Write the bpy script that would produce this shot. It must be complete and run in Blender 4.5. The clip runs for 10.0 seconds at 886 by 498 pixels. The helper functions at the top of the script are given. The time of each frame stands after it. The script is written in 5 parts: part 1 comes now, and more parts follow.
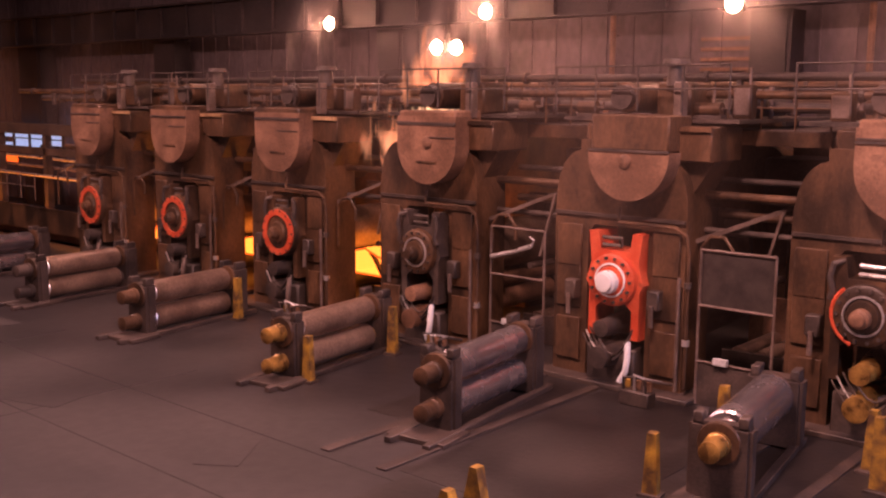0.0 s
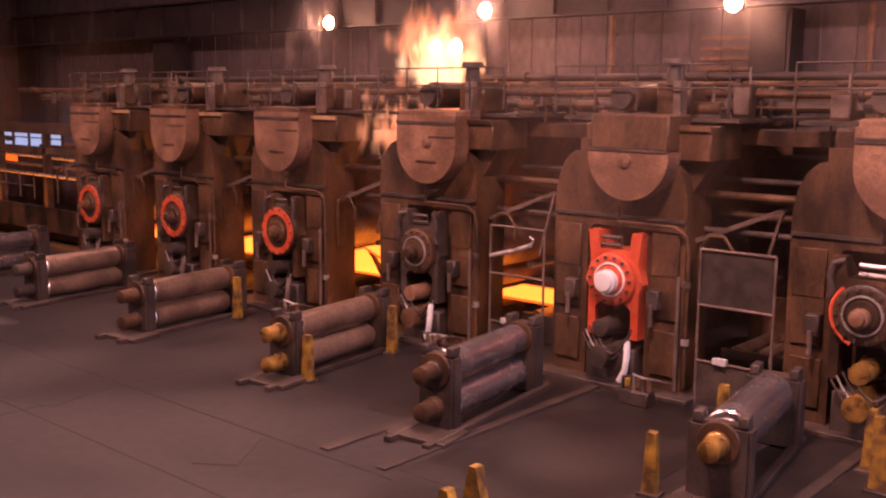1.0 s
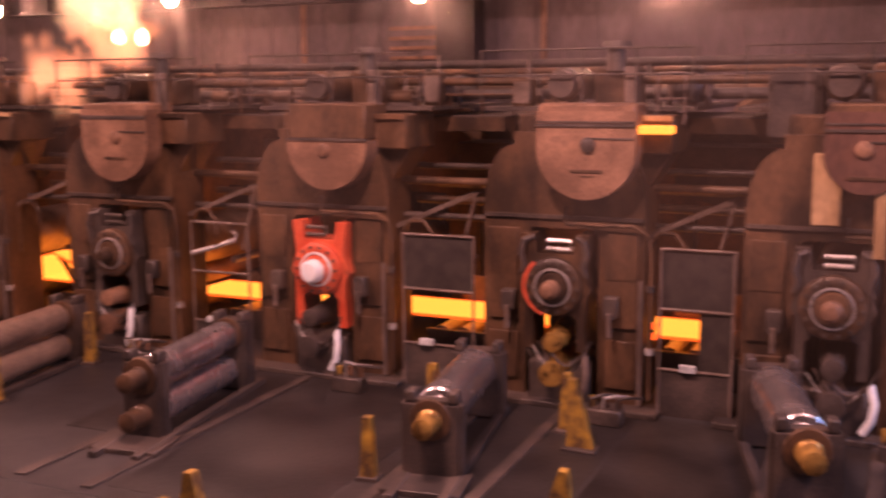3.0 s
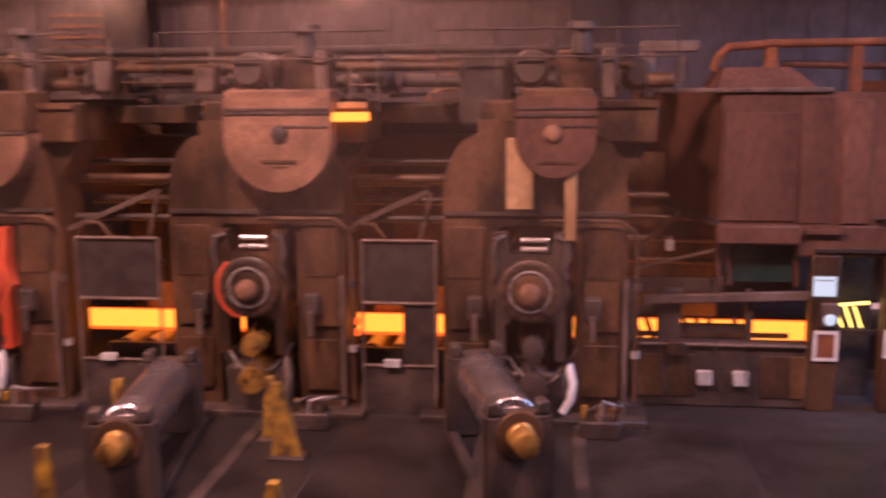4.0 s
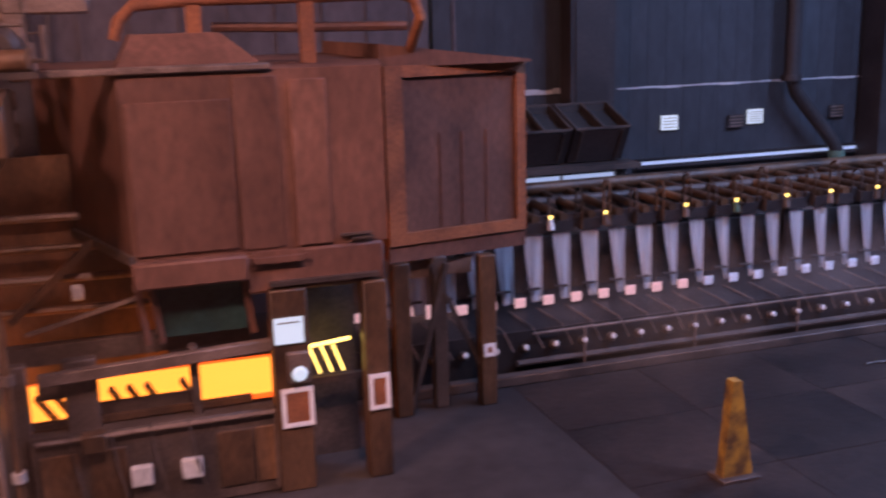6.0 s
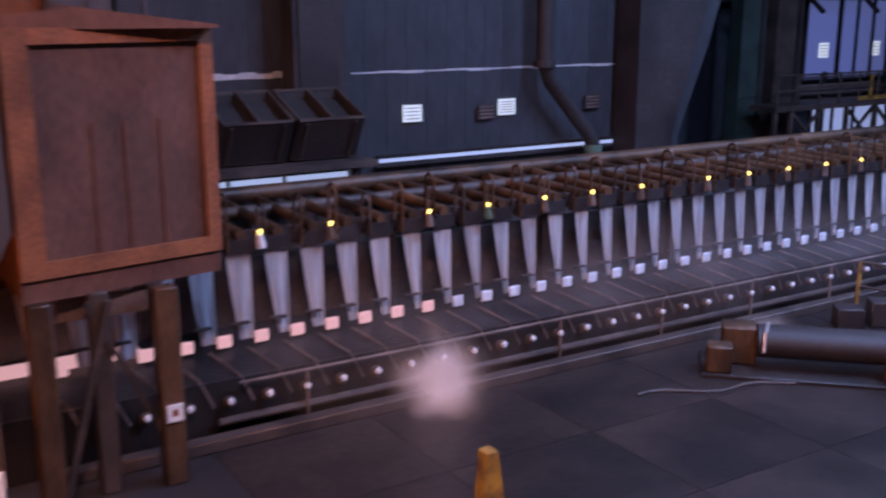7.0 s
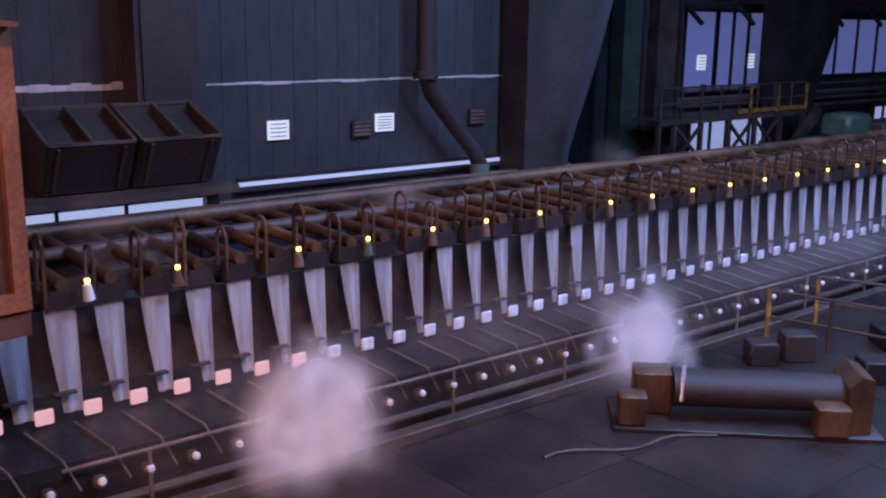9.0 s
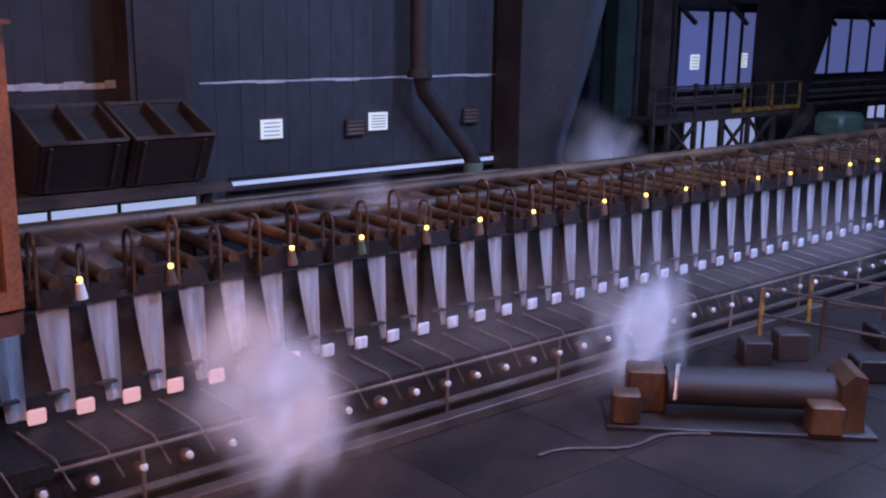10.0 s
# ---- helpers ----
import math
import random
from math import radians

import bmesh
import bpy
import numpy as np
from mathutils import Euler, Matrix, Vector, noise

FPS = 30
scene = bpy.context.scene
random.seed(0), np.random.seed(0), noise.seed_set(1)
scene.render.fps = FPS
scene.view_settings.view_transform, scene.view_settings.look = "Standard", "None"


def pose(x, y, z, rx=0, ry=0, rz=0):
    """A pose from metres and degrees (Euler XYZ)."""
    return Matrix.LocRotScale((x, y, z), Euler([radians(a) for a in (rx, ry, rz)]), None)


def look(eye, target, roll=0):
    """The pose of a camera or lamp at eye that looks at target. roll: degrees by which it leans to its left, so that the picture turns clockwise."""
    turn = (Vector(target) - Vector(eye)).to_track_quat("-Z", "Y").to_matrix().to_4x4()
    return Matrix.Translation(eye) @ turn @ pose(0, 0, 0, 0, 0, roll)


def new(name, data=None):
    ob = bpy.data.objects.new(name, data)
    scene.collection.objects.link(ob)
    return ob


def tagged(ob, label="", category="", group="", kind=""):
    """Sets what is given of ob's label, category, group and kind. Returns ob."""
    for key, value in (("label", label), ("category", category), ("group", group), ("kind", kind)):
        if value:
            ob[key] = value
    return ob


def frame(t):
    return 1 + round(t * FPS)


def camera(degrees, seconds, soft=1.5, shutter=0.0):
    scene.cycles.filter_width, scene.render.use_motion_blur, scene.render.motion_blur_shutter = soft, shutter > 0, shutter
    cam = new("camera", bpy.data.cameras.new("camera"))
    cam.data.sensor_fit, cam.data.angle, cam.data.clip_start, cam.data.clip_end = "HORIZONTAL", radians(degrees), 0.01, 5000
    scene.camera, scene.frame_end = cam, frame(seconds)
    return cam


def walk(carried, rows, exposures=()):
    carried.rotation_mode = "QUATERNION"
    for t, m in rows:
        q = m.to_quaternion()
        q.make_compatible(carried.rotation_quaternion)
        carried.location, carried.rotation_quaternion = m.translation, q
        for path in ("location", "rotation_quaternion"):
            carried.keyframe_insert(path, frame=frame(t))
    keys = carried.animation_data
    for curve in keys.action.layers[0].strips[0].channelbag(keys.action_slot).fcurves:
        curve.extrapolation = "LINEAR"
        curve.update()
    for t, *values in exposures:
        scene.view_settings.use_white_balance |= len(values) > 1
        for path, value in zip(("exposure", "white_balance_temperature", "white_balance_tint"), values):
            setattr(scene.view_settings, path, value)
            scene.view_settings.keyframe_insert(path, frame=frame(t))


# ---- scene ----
cam = camera(47.4, 10.0, 2.2, 0.45)
PATH = [
    (0.0, look((39.090, -18.663, 6.253), (32.577, -11.224, 4.752), 0.43)),
    (0.5, look((39.093, -18.673, 6.258), (32.585, -11.233, 4.750), 0.47)),
    (1.0, look((39.088, -18.663, 6.255), (32.581, -11.222, 4.746), 0.46)),
    (1.5, look((39.093, -18.686, 6.266), (32.609, -11.227, 4.745), 0.45)),
    (2.0, look((39.118, -18.737, 6.287), (32.918, -11.041, 4.757), 0.13)),
    (2.2, look((39.073, -18.696, 6.263), (33.113, -10.815, 4.725), -0.18)),
    (3.3, look((39.016, -18.584, 6.233), (35.812, -9.251, 4.609), -0.50)),
    (3.5, look((39.016, -18.584, 6.233), (36.353, -9.085, 4.594), -0.59)),
    (4.0, look((38.567, -17.656, 5.875), (37.461, -7.840, 4.318), -0.33)),
    (4.5, look((38.768, -16.313, 5.988), (39.082, -6.457, 4.324), -1.24)),
    (5.0, look((40.058, -14.828, 6.785), (41.056, -5.131, 4.556), -2.30)),
    (5.5, look((40.707, -13.386, 6.550), (42.762, -3.873, 4.253), -2.05)),
    (6.0, look((41.376, -12.165, 6.372), (44.396, -2.895, 4.144), -1.63)),
    (6.2, look((41.723, -11.705, 6.416), (45.149, -2.601, 4.095), -1.20)),
    (7.3, look((44.500, -7.600, 5.740), (50.110, 0.367, 3.490), 0.20)),
    (7.5, look((44.889, -6.934, 5.732), (50.737, 0.863, 3.494), 0.36)),
    (8.0, look((44.953, -6.895, 5.763), (51.040, 0.716, 3.522), 0.70)),
    (8.5, look((44.951, -6.930, 5.762), (51.111, 0.630, 3.550), 0.70)),
    (9.0, look((44.935, -6.932, 5.771), (51.088, 0.633, 3.557), 0.75)),
    (9.5, look((44.922, -6.929, 5.770), (51.107, 0.609, 3.551), 0.72)),
    (10.0, look((44.941, -6.931, 5.752), (51.141, 0.597, 3.537), 0.78)),
]
walk(cam, PATH)

# ---- world, lamps of the hall ----
scene.cycles.transparent_max_bounces = 48
world = bpy.data.worlds.new("hall_dusk")
world.use_nodes = True
scene.world = world
sky = world.node_tree.nodes.new("ShaderNodeTexSky")
sky.sky_type, sky.sun_disc, sky.sun_elevation, sky.sun_rotation = "NISHITA", False, radians(12), radians(120)
world.node_tree.links.new(sky.outputs[0], world.node_tree.nodes["Background"].inputs[0])
world.node_tree.nodes["Background"].inputs[1].default_value = 0.08


def bay_lamp(x, y, z, power, colour, size=2.5):
    data = bpy.data.lights.new("high_bay_light", "AREA")
    data.shape, data.size, data.energy, data.color = "DISK", size, power, colour
    ob = new("high_bay_light", data)
    ob.matrix_world = pose(x, y, z)


WARM, PINK, COOL = (1.0, 0.49, 0.42), (1.0, 0.51, 0.47), (0.36, 0.50, 1.0)
for lx in (-4, 8, 20, 32, 44):
    bay_lamp(lx, -9, 14.5, {-4: 1800, 8: 2000, 32: 3800, 44: 2150}.get(lx, 2400), PINK)
for lx in (8, 20, 32):
    bay_lamp(lx, 7.0, 14.5, 560, WARM)
for lx in (58, 72):
    bay_lamp(lx, -6, 14.5, 2800, COOL)
    bay_lamp(lx, 1, 14.5, 1600, COOL)


# ---- materials ----
def mat(name, base, second, rough=0.7, metal=0.0, scale=1.2, bump=0.3, glow=0.0, stain=None, streak=0.0):
    m = bpy.data.materials.new(name)
    m.use_nodes = True
    nt = m.node_tree
    n, l = nt.nodes, nt.links
    b = n["Principled BSDF"]
    co, info = n.new("ShaderNodeTexCoord"), n.new("ShaderNodeObjectInfo")
    add = n.new("ShaderNodeVectorMath")
    add.operation = "MULTIPLY_ADD"
    l.new(info.outputs["Random"], add.inputs[0])
    add.inputs[1].default_value = (17, 31, 23)
    l.new(co.outputs["Object"], add.inputs[2])
    at = add.outputs[0]
    if streak:
        mp = n.new("ShaderNodeMapping")
        mp.inputs["Scale"].default_value = (1, 1, streak)
        l.new(at, mp.inputs[0])
        at = mp.outputs[0]
    big, fine = n.new("ShaderNodeTexNoise"), n.new("ShaderNodeTexNoise")
    big.inputs["Scale"].default_value, big.inputs["Detail"].default_value = scale, 6
    fine.inputs["Scale"].default_value, fine.inputs["Detail"].default_value = scale * 14, 4
    l.new(at, big.inputs["Vector"])
    l.new(at, fine.inputs["Vector"])
    ramp = n.new("ShaderNodeValToRGB")
    ramp.color_ramp.elements[0].position, ramp.color_ramp.elements[1].position = 0.36, 0.66
    ramp.color_ramp.elements[0].color, ramp.color_ramp.elements[1].color = (*base, 1), (*second, 1)
    if stain:
        e = ramp.color_ramp.elements.new(0.78)
        e.color = (*stain, 1)
    l.new(big.outputs[0], ramp.inputs[0])
    mix = n.new("ShaderNodeMix")
    mix.data_type, mix.blend_type = "RGBA", "OVERLAY"
    mix.inputs["Factor"].default_value = 0.55
    l.new(ramp.outputs[0], mix.inputs["A"])
    l.new(fine.outputs[0], mix.inputs["B"])
    l.new(mix.outputs["Result"], b.inputs["Base Color"])
    rr = n.new("ShaderNodeMapRange")
    rr.inputs["To Min"].default_value, rr.inputs["To Max"].default_value = max(rough - 0.15, 0.05), min(rough + 0.15, 1)
    l.new(big.outputs[0], rr.inputs[0])
    l.new(rr.outputs[0], b.inputs["Roughness"])
    b.inputs["Metallic"].default_value = metal
    if bump:
        bp = n.new("ShaderNodeBump")
        bp.inputs["Strength"].default_value, bp.inputs["Distance"].default_value = bump, 0.02
        l.new(fine.outputs[0], bp.inputs["Height"])
        l.new(bp.outputs[0], b.inputs["Normal"])
    if glow:
        l.new(ramp.outputs[0], b.inputs["Emission Color"])
        b.inputs["Emission Strength"].default_value = glow
    return m


def lit(name, colour, strength):
    m = bpy.data.materials.new(name)
    m.use_nodes = True
    b = m.node_tree.nodes["Principled BSDF"]
    b.inputs["Base Color"].default_value = (*(0.25 * c for c in colour), 1)
    b.inputs["Emission Color"].default_value, b.inputs["Emission Strength"].default_value = (*colour, 1), strength
    return m


def vapour(name, colour, alpha, glow=0.0):
    m = bpy.data.materials.new(name)
    m.use_nodes = True
    n, l = m.node_tree.nodes, m.node_tree.links
    b = n["Principled BSDF"]
    b.inputs["Base Color"].default_value, b.inputs["Roughness"].default_value = (*colour, 1), 1
    b.inputs["Specular IOR Level"].default_value = 0
    if glow:
        b.inputs["Emission Color"].default_value, b.inputs["Emission Strength"].default_value = (*colour, 1), glow
    at = n.new("ShaderNodeUVMap")
    ln = n.new("ShaderNodeVectorMath")
    ln.operation = "LENGTH"
    mr = n.new("ShaderNodeMapRange")
    mr.interpolation_type = "SMOOTHSTEP"
    mr.inputs["From Min"].default_value, mr.inputs["From Max"].default_value = 1.0, 0.0
    mr.inputs["To Min"].default_value, mr.inputs["To Max"].default_value = 0.0, alpha
    l.new(at.outputs[0], ln.inputs[0])
    l.new(ln.outputs["Value"], mr.inputs[0])
    l.new(mr.outputs[0], b.inputs["Alpha"])
    return m


IRON = mat("oily_rusted_cast_iron", (0.034, 0.020, 0.013), (0.145, 0.075, 0.038), 0.48, 0.2, 1.1, 0.7, stain=(0.28, 0.145, 0.075), streak=0.5)
IRON_DARK = mat("grimy_black_steel", (0.042, 0.032, 0.029), (0.098, 0.070, 0.058), 0.55, 0.2, 1.4, 0.4)
CAP = mat("scaled_brown_cap_plate", (0.13, 0.066, 0.038), (0.28, 0.15, 0.09), 0.62, 0.05, 1.3, 0.4, stain=(0.12, 0.065, 0.045))
RED = mat("worn_orange_red_paint", (0.50, 0.060, 0.022), (0.66, 0.120, 0.050), 0.5, 0.0, 2.2, 0.3, stain=(0.16, 0.05, 0.03))
STEEL = mat("ground_roll_steel", (0.36, 0.32, 0.33), (0.52, 0.47, 0.47), 0.26, 0.85, 1.5, 0.1, stain=(0.22, 0.17, 0.15))
RUSTROLL = mat("dull_used_roll_surface", (0.15, 0.10, 0.075), (0.32, 0.22, 0.16), 0.36, 0.4, 1.2, 0.25, stain=(0.10, 0.07, 0.055))
BRASS = mat("greased_yellow_neck", (0.14, 0.075, 0.025), (0.55, 0.31, 0.08), 0.3, 0.4, 3.0, 0.3)
YELLOW = mat("chipped_yellow_paint", (0.09, 0.05, 0.025), (0.42, 0.24, 0.035), 0.5, 0.0, 4.0, 0.3, stain=(0.62, 0.37, 0.05))
BRIGHT = mat("bright_machined_steel", (0.62, 0.58, 0.56), (0.75, 0.70, 0.68), 0.3, 0.7, 3.0, 0.1)
PIPE = mat("grey_brown_pipe_steel", (0.12, 0.085, 0.070), (0.22, 0.16, 0.135), 0.5, 0.3, 2.0, 0.3)
HOUSE = mat("heat_rusted_sheet", (0.085, 0.036, 0.024), (0.165, 0.075, 0.050), 0.66, 0.05, 0.7, 0.35, stain=(0.30, 0.17, 0.125), streak=0.5)
RUST = mat("orange_rusted_frame", (0.15, 0.052, 0.022), (0.29, 0.105, 0.042), 0.75, 0.0, 1.6, 0.5)
FLOOR = mat("worn_plant_floor", (0.020, 0.017, 0.018), (0.044, 0.037, 0.036), 0.5, 0.0, 0.25, 0.3, stain=(0.08, 0.063, 0.056))
RUSTFLOOR = mat("rusty_floor_plate", (0.013, 0.010, 0.010), (0.034, 0.021, 0.017), 0.45, 0.05, 0.45, 0.5, stain=(0.10, 0.052, 0.036))
APRON = mat("wet_black_apron", (0.009, 0.008, 0.009), (0.026, 0.021, 0.021), 0.48, 0.1, 1.2, 0.5)
PLATE = mat("oily_floor_plate", (0.014, 0.011, 0.011), (0.034, 0.027, 0.025), 0.46, 0.1, 0.6, 0.3)
VENT = mat("streaked_vent_sheet", (0.075, 0.036, 0.026), (0.14, 0.068, 0.048), 0.7, 0.05, 1.1, 0.3, streak=0.5)
GROOVE = mat("black_joint_dirt", (0.016, 0.014, 0.014), (0.034, 0.029, 0.028), 0.8, 0.0, 1.0, 0.2)
WALLM = mat("sooted_wall_cladding", (0.080, 0.062, 0.066), (0.13, 0.10, 0.105), 0.75, 0.0, 0.35, 0.2, streak=0.5)
WALLB = mat("slate_grey_cladding", (0.023, 0.025, 0.031), (0.038, 0.040, 0.048), 0.7, 0.0, 0.3, 0.2, streak=0.5)
COLUMN = mat("black_brown_column_paint", (0.018, 0.013, 0.013), (0.038, 0.028, 0.028), 0.6, 0.1, 0.8, 0.2)
ROOF = mat("dark_roof_sheet", (0.03, 0.028, 0.03), (0.06, 0.055, 0.055), 0.8, 0.0, 0.4, 0.1)
GREEN = mat("dull_green_pipe_paint", (0.06, 0.105, 0.075), (0.10, 0.16, 0.115), 0.5, 0.0, 1.8, 0.2)
CURTAIN = mat("falling_water_sheet", (0.58, 0.60, 0.66), (0.84, 0.86, 0.90), 0.25, 0.0, 9.0, 0.25, streak=0.05)
WHITE = mat("off_white_enamel", (0.70, 0.70, 0.72), (0.82, 0.82, 0.82), 0.5, 0.0, 4.0, 0.1)
MESHM = mat("dark_woven_screen", (0.030, 0.022, 0.020), (0.055, 0.042, 0.036), 0.6, 0.3, 4.0, 0.4)
CHALK = mat("flaking_pale_paint", (0.35, 0.35, 0.36), (0.55, 0.55, 0.55), 0.8, 0.0, 5.0, 0.4)
GLASSD = mat("dark_green_pane", (0.010, 0.022, 0.020), (0.02, 0.05, 0.045), 0.12, 0.0, 1.0, 0.0)
HOT = lit("yellow_hot_steel", (1.0, 0.255, 0.03), 2.8)
HOTEDGE = lit("orange_hot_steel", (1.0, 0.11, 0.012), 1.7)
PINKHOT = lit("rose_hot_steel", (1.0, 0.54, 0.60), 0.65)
SODIUM = lit("sodium_lamp", (1.0, 0.66, 0.36), 40.0)
DARKGREEN = mat("dim_green_column_paint", (0.022, 0.036, 0.030), (0.040, 0.062, 0.052), 0.6, 0.0, 1.0, 0.2)
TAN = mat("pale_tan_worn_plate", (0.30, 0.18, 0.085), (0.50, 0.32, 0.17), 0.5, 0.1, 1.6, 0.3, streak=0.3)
CREAM = mat("cream_yellow_enamel", (0.80, 0.62, 0.20), (0.86, 0.72, 0.30), 0.4, 0.0, 3.0, 0.1)
BULB = lit("small_yellow_bulb", (1.0, 0.66, 0.16), 4.0)
DAY = lit("daylit_pane", (0.46, 0.55, 1.0), 0.55)
SOOTY = lit("sooty_daylit_pane", (0.30, 0.37, 1.0), 0.24)
TUBE = lit("fluorescent_strip", (0.50, 0.60, 1.0), 0.75)
SIGNLIT = lit("backlit_white_sign", (0.72, 0.80, 1.0), 0.8)


# ---- small builders ----
def bx(bm, cx, cy, cz, sx, sy, sz, turn=None):
    r = bmesh.ops.create_cube(bm, size=1.0)
    m = Matrix.Translation((cx, cy, cz)) @ (turn.to_4x4() if turn else Matrix()) @ Matrix.Diagonal((sx, sy, sz, 1))
    bmesh.ops.transform(bm, matrix=m, verts=r["verts"])
    return bm


def cyl(bm, p0, p1, r0, r1=None, seg=16, caps=True):
    p0, p1 = Vector(p0), Vector(p1)
    r1 = r0 if r1 is None else r1
    q = (p1 - p0).to_track_quat("Z", "Y")
    rings = []
    for p, r in ((p0, r0), (p1, r1)):
        rings.append([bm.verts.new(p + q @ Vector((r * math.cos(2 * math.pi * k / seg), r * math.sin(2 * math.pi * k / seg), 0))) for k in range(seg)])
    for k in range(seg):
        f = bm.faces.new((rings[0][k], rings[0][(k + 1) % seg], rings[1][(k + 1) % seg], rings[1][k]))
        f.smooth = True
    if caps:
        bm.faces.new(rings[0][::-1])
        bm.faces.new(rings[1])
    return bm


def skin(bm, rings, ends=True):
    """Faces between rings of vertices, closed at both ends."""
    n = len(rings[0])
    for p, q in zip(rings, rings[1:]):
        for k in range(n):
            bm.faces.new((p[k], p[(k + 1) % n], q[(k + 1) % n], q[k])).smooth = True
    if ends:
        bm.faces.new(rings[0][::-1])
        bm.faces.new(rings[-1])
    return bm


def lathe(bm, steps, x, z, seg=28, ends=True):
    """A turned piece about an axis along y: steps of (y, radius)."""
    rings = []
    for y, r in steps:
        rings.append([bm.verts.new((x + r * math.cos(2 * math.pi * k / seg), y, z + r * math.sin(2 * math.pi * k / seg))) for k in range(seg)])
    return skin(bm, rings, ends)


def tube(bm, pts, r, seg=8):
    """A bent round bar through the points."""
    pts = [Vector(p) for p in pts]
    rings, side = [], None
    for k, p in enumerate(pts):
        d = (pts[min(k + 1, len(pts) - 1)] - pts[max(k - 1, 0)]).normalized()
        if side is None:
            side = d.orthogonal().normalized()
        side = (side - d * side.dot(d)).normalized()
        up = d.cross(side)
        rings.append([bm.verts.new(p + r * (side * math.cos(2 * math.pi * q / seg) + up * math.sin(2 * math.pi * q / seg))) for q in range(seg)])
    return skin(bm, rings)


def prism(bm, pts, y0, y1):
    a = [bm.verts.new((x, y0, z)) for x, z in pts]
    b = [bm.verts.new((x, y1, z)) for x, z in pts]
    bm.faces.new(a)
    bm.faces.new(b[::-1])
    for k in range(len(pts)):
        j = (k + 1) % len(pts)
        bm.faces.new((a[j], a[k], b[k], b[j]))
    return bm


def soften(bm, width=0.02, segments=1):
    edges = [e for e in bm.edges if len(e.link_faces) == 2 and e.calc_face_angle(0) > 0.6]
    bmesh.ops.bevel(bm, geom=edges, offset=width, segments=segments, affect="EDGES", clamp_overlap=True)
    return bm


def part(name, bm, material, parent=None, label="", kind=""):
    bmesh.ops.recalc_face_normals(bm, faces=bm.faces)
    me = bpy.data.meshes.new(name)
    bm.to_mesh(me)
    bm.free()
    me.materials.append(material)
    me.set_sharp_from_angle(angle=radians(38))
    ob = new(name, me)
    ob.parent = parent
    return tagged(ob, label, kind=kind)


def B():
    return bmesh.new()


def thing(name, x, y, z, label, category, group="", kind=""):
    ob = new(name)
    ob.location = (x, y, z)
    ob.empty_display_size = 0.2
    return tagged(ob, label, category, group, kind)


def setting(name, bm, material, label, category, kind="structure"):
    ob = part(name, bm, material, None, label)
    return tagged(ob, "", category, "", kind)


def plan(bm, pts, z0, z1):
    """An upright prism over a plan of (x, y) points."""
    a = [bm.verts.new((x, y, z0)) for x, y in pts]
    b = [bm.verts.new((x, y, z1)) for x, y in pts]
    bm.faces.new(a[::-1])
    bm.faces.new(b)
    for k in range(len(pts)):
        j = (k + 1) % len(pts)
        bm.faces.new((a[k], a[j], b[j], b[k]))
    return bm


def beam(bm, p0, p1, w, h):
    """A straight bar of section w x h between two points."""
    p0, p1 = Vector(p0), Vector(p1)
    d = p1 - p0
    return bx(bm, *((p0 + p1) / 2), w, h, d.length, turn=d.to_track_quat("Z", "Y").to_matrix())


def shared(ob, at, parent=None, name=None):
    """Another object on the same mesh."""
    o = new(name or ob.name.split(".")[0], ob.data)
    o.matrix_basis = at
    o.parent = parent
    return o


# ---- the hall ----
STAND_X = [1.5, 6.75, 11.8, 16.85, 22.2, 27.75, 33.17, 38.2]
RING_X = [0, 0, 0, 0.05, 0, 0.1, -0.06, -0.06]  # bearing off the housing's middle
CAP_X = [0, 0.05, -0.05, 0.15, 0.40, 0.46, 0.57, 0.35]  # cap plate off the housing's middle
BAY_X = [(a + b) / 2 for a, b in zip(STAND_X, STAND_X[1:])]
floor = setting("floor", bx(B(), 42, 0, -0.15, 200, 90, 0.3), FLOOR, "dark worn plant floor with oily plate joints", "floor")
wall = setting("wall_north", bx(B(), -4.8, 10.2, 8, 106.4, 0.4, 16), WALLM, "sooted sheet-clad back wall of the mill hall", "wall")
wall2 = setting("wall_north_2", bx(B(), 55.5, 10.2, 8, 14.0, 0.4, 16), WALLB, "slate-grey clad wall behind the cooling line", "wall")
setting("wall_south", bx(B(), 42, -38, 8, 200, 0.4, 16), WALLM, "dim far wall on the open side of the hall", "wall")
setting("wall_east", bx(B(), 142, 0, 8, 0.4, 90, 16), WALLB, "dark slate end wall of the hall", "wall")
setting("wall_west", bx(B(), -58, 0, 8, 0.4, 90, 16), WALLM, "dark end wall of the hall", "wall")
setting("wall_far", bx(B(), 102, 20.0, 8, 80, 0.4, 16), WALLB, "distant slate wall with daylit windows", "wall")
setting("wall_return", bx(B(), 62.7, 15.1, 8, 0.4, 9.4, 16), WALLB, "return wall where the hall widens", "wall")
setting("ceiling", bx(B(), 42, 0, 16.2, 200, 90, 0.4), ROOF, "dark sheet roof high above the mill", "ceiling")

ribs = B()
for k in range(100):
    bx(ribs, -50 + k, 9.985, 8, 0.06, 0.05, 15.8)
part("rib", ribs, WALLM, wall, kind="stuff")
ribs = B()
for k in range(27):
    bx(ribs, 49 + 0.5 * k, 9.996, 8, 0.03, 0.012, 15.8)
part("rib", ribs, WALLB, wall2, kind="stuff")
for z in (6.2, 6.5, 6.8, 7.1, 7.4, 7.7, 8.0):
    part("rail", bx(B(), 25.6, 9.94, z, 2.4, 0.06, 0.1), CAP, wall)

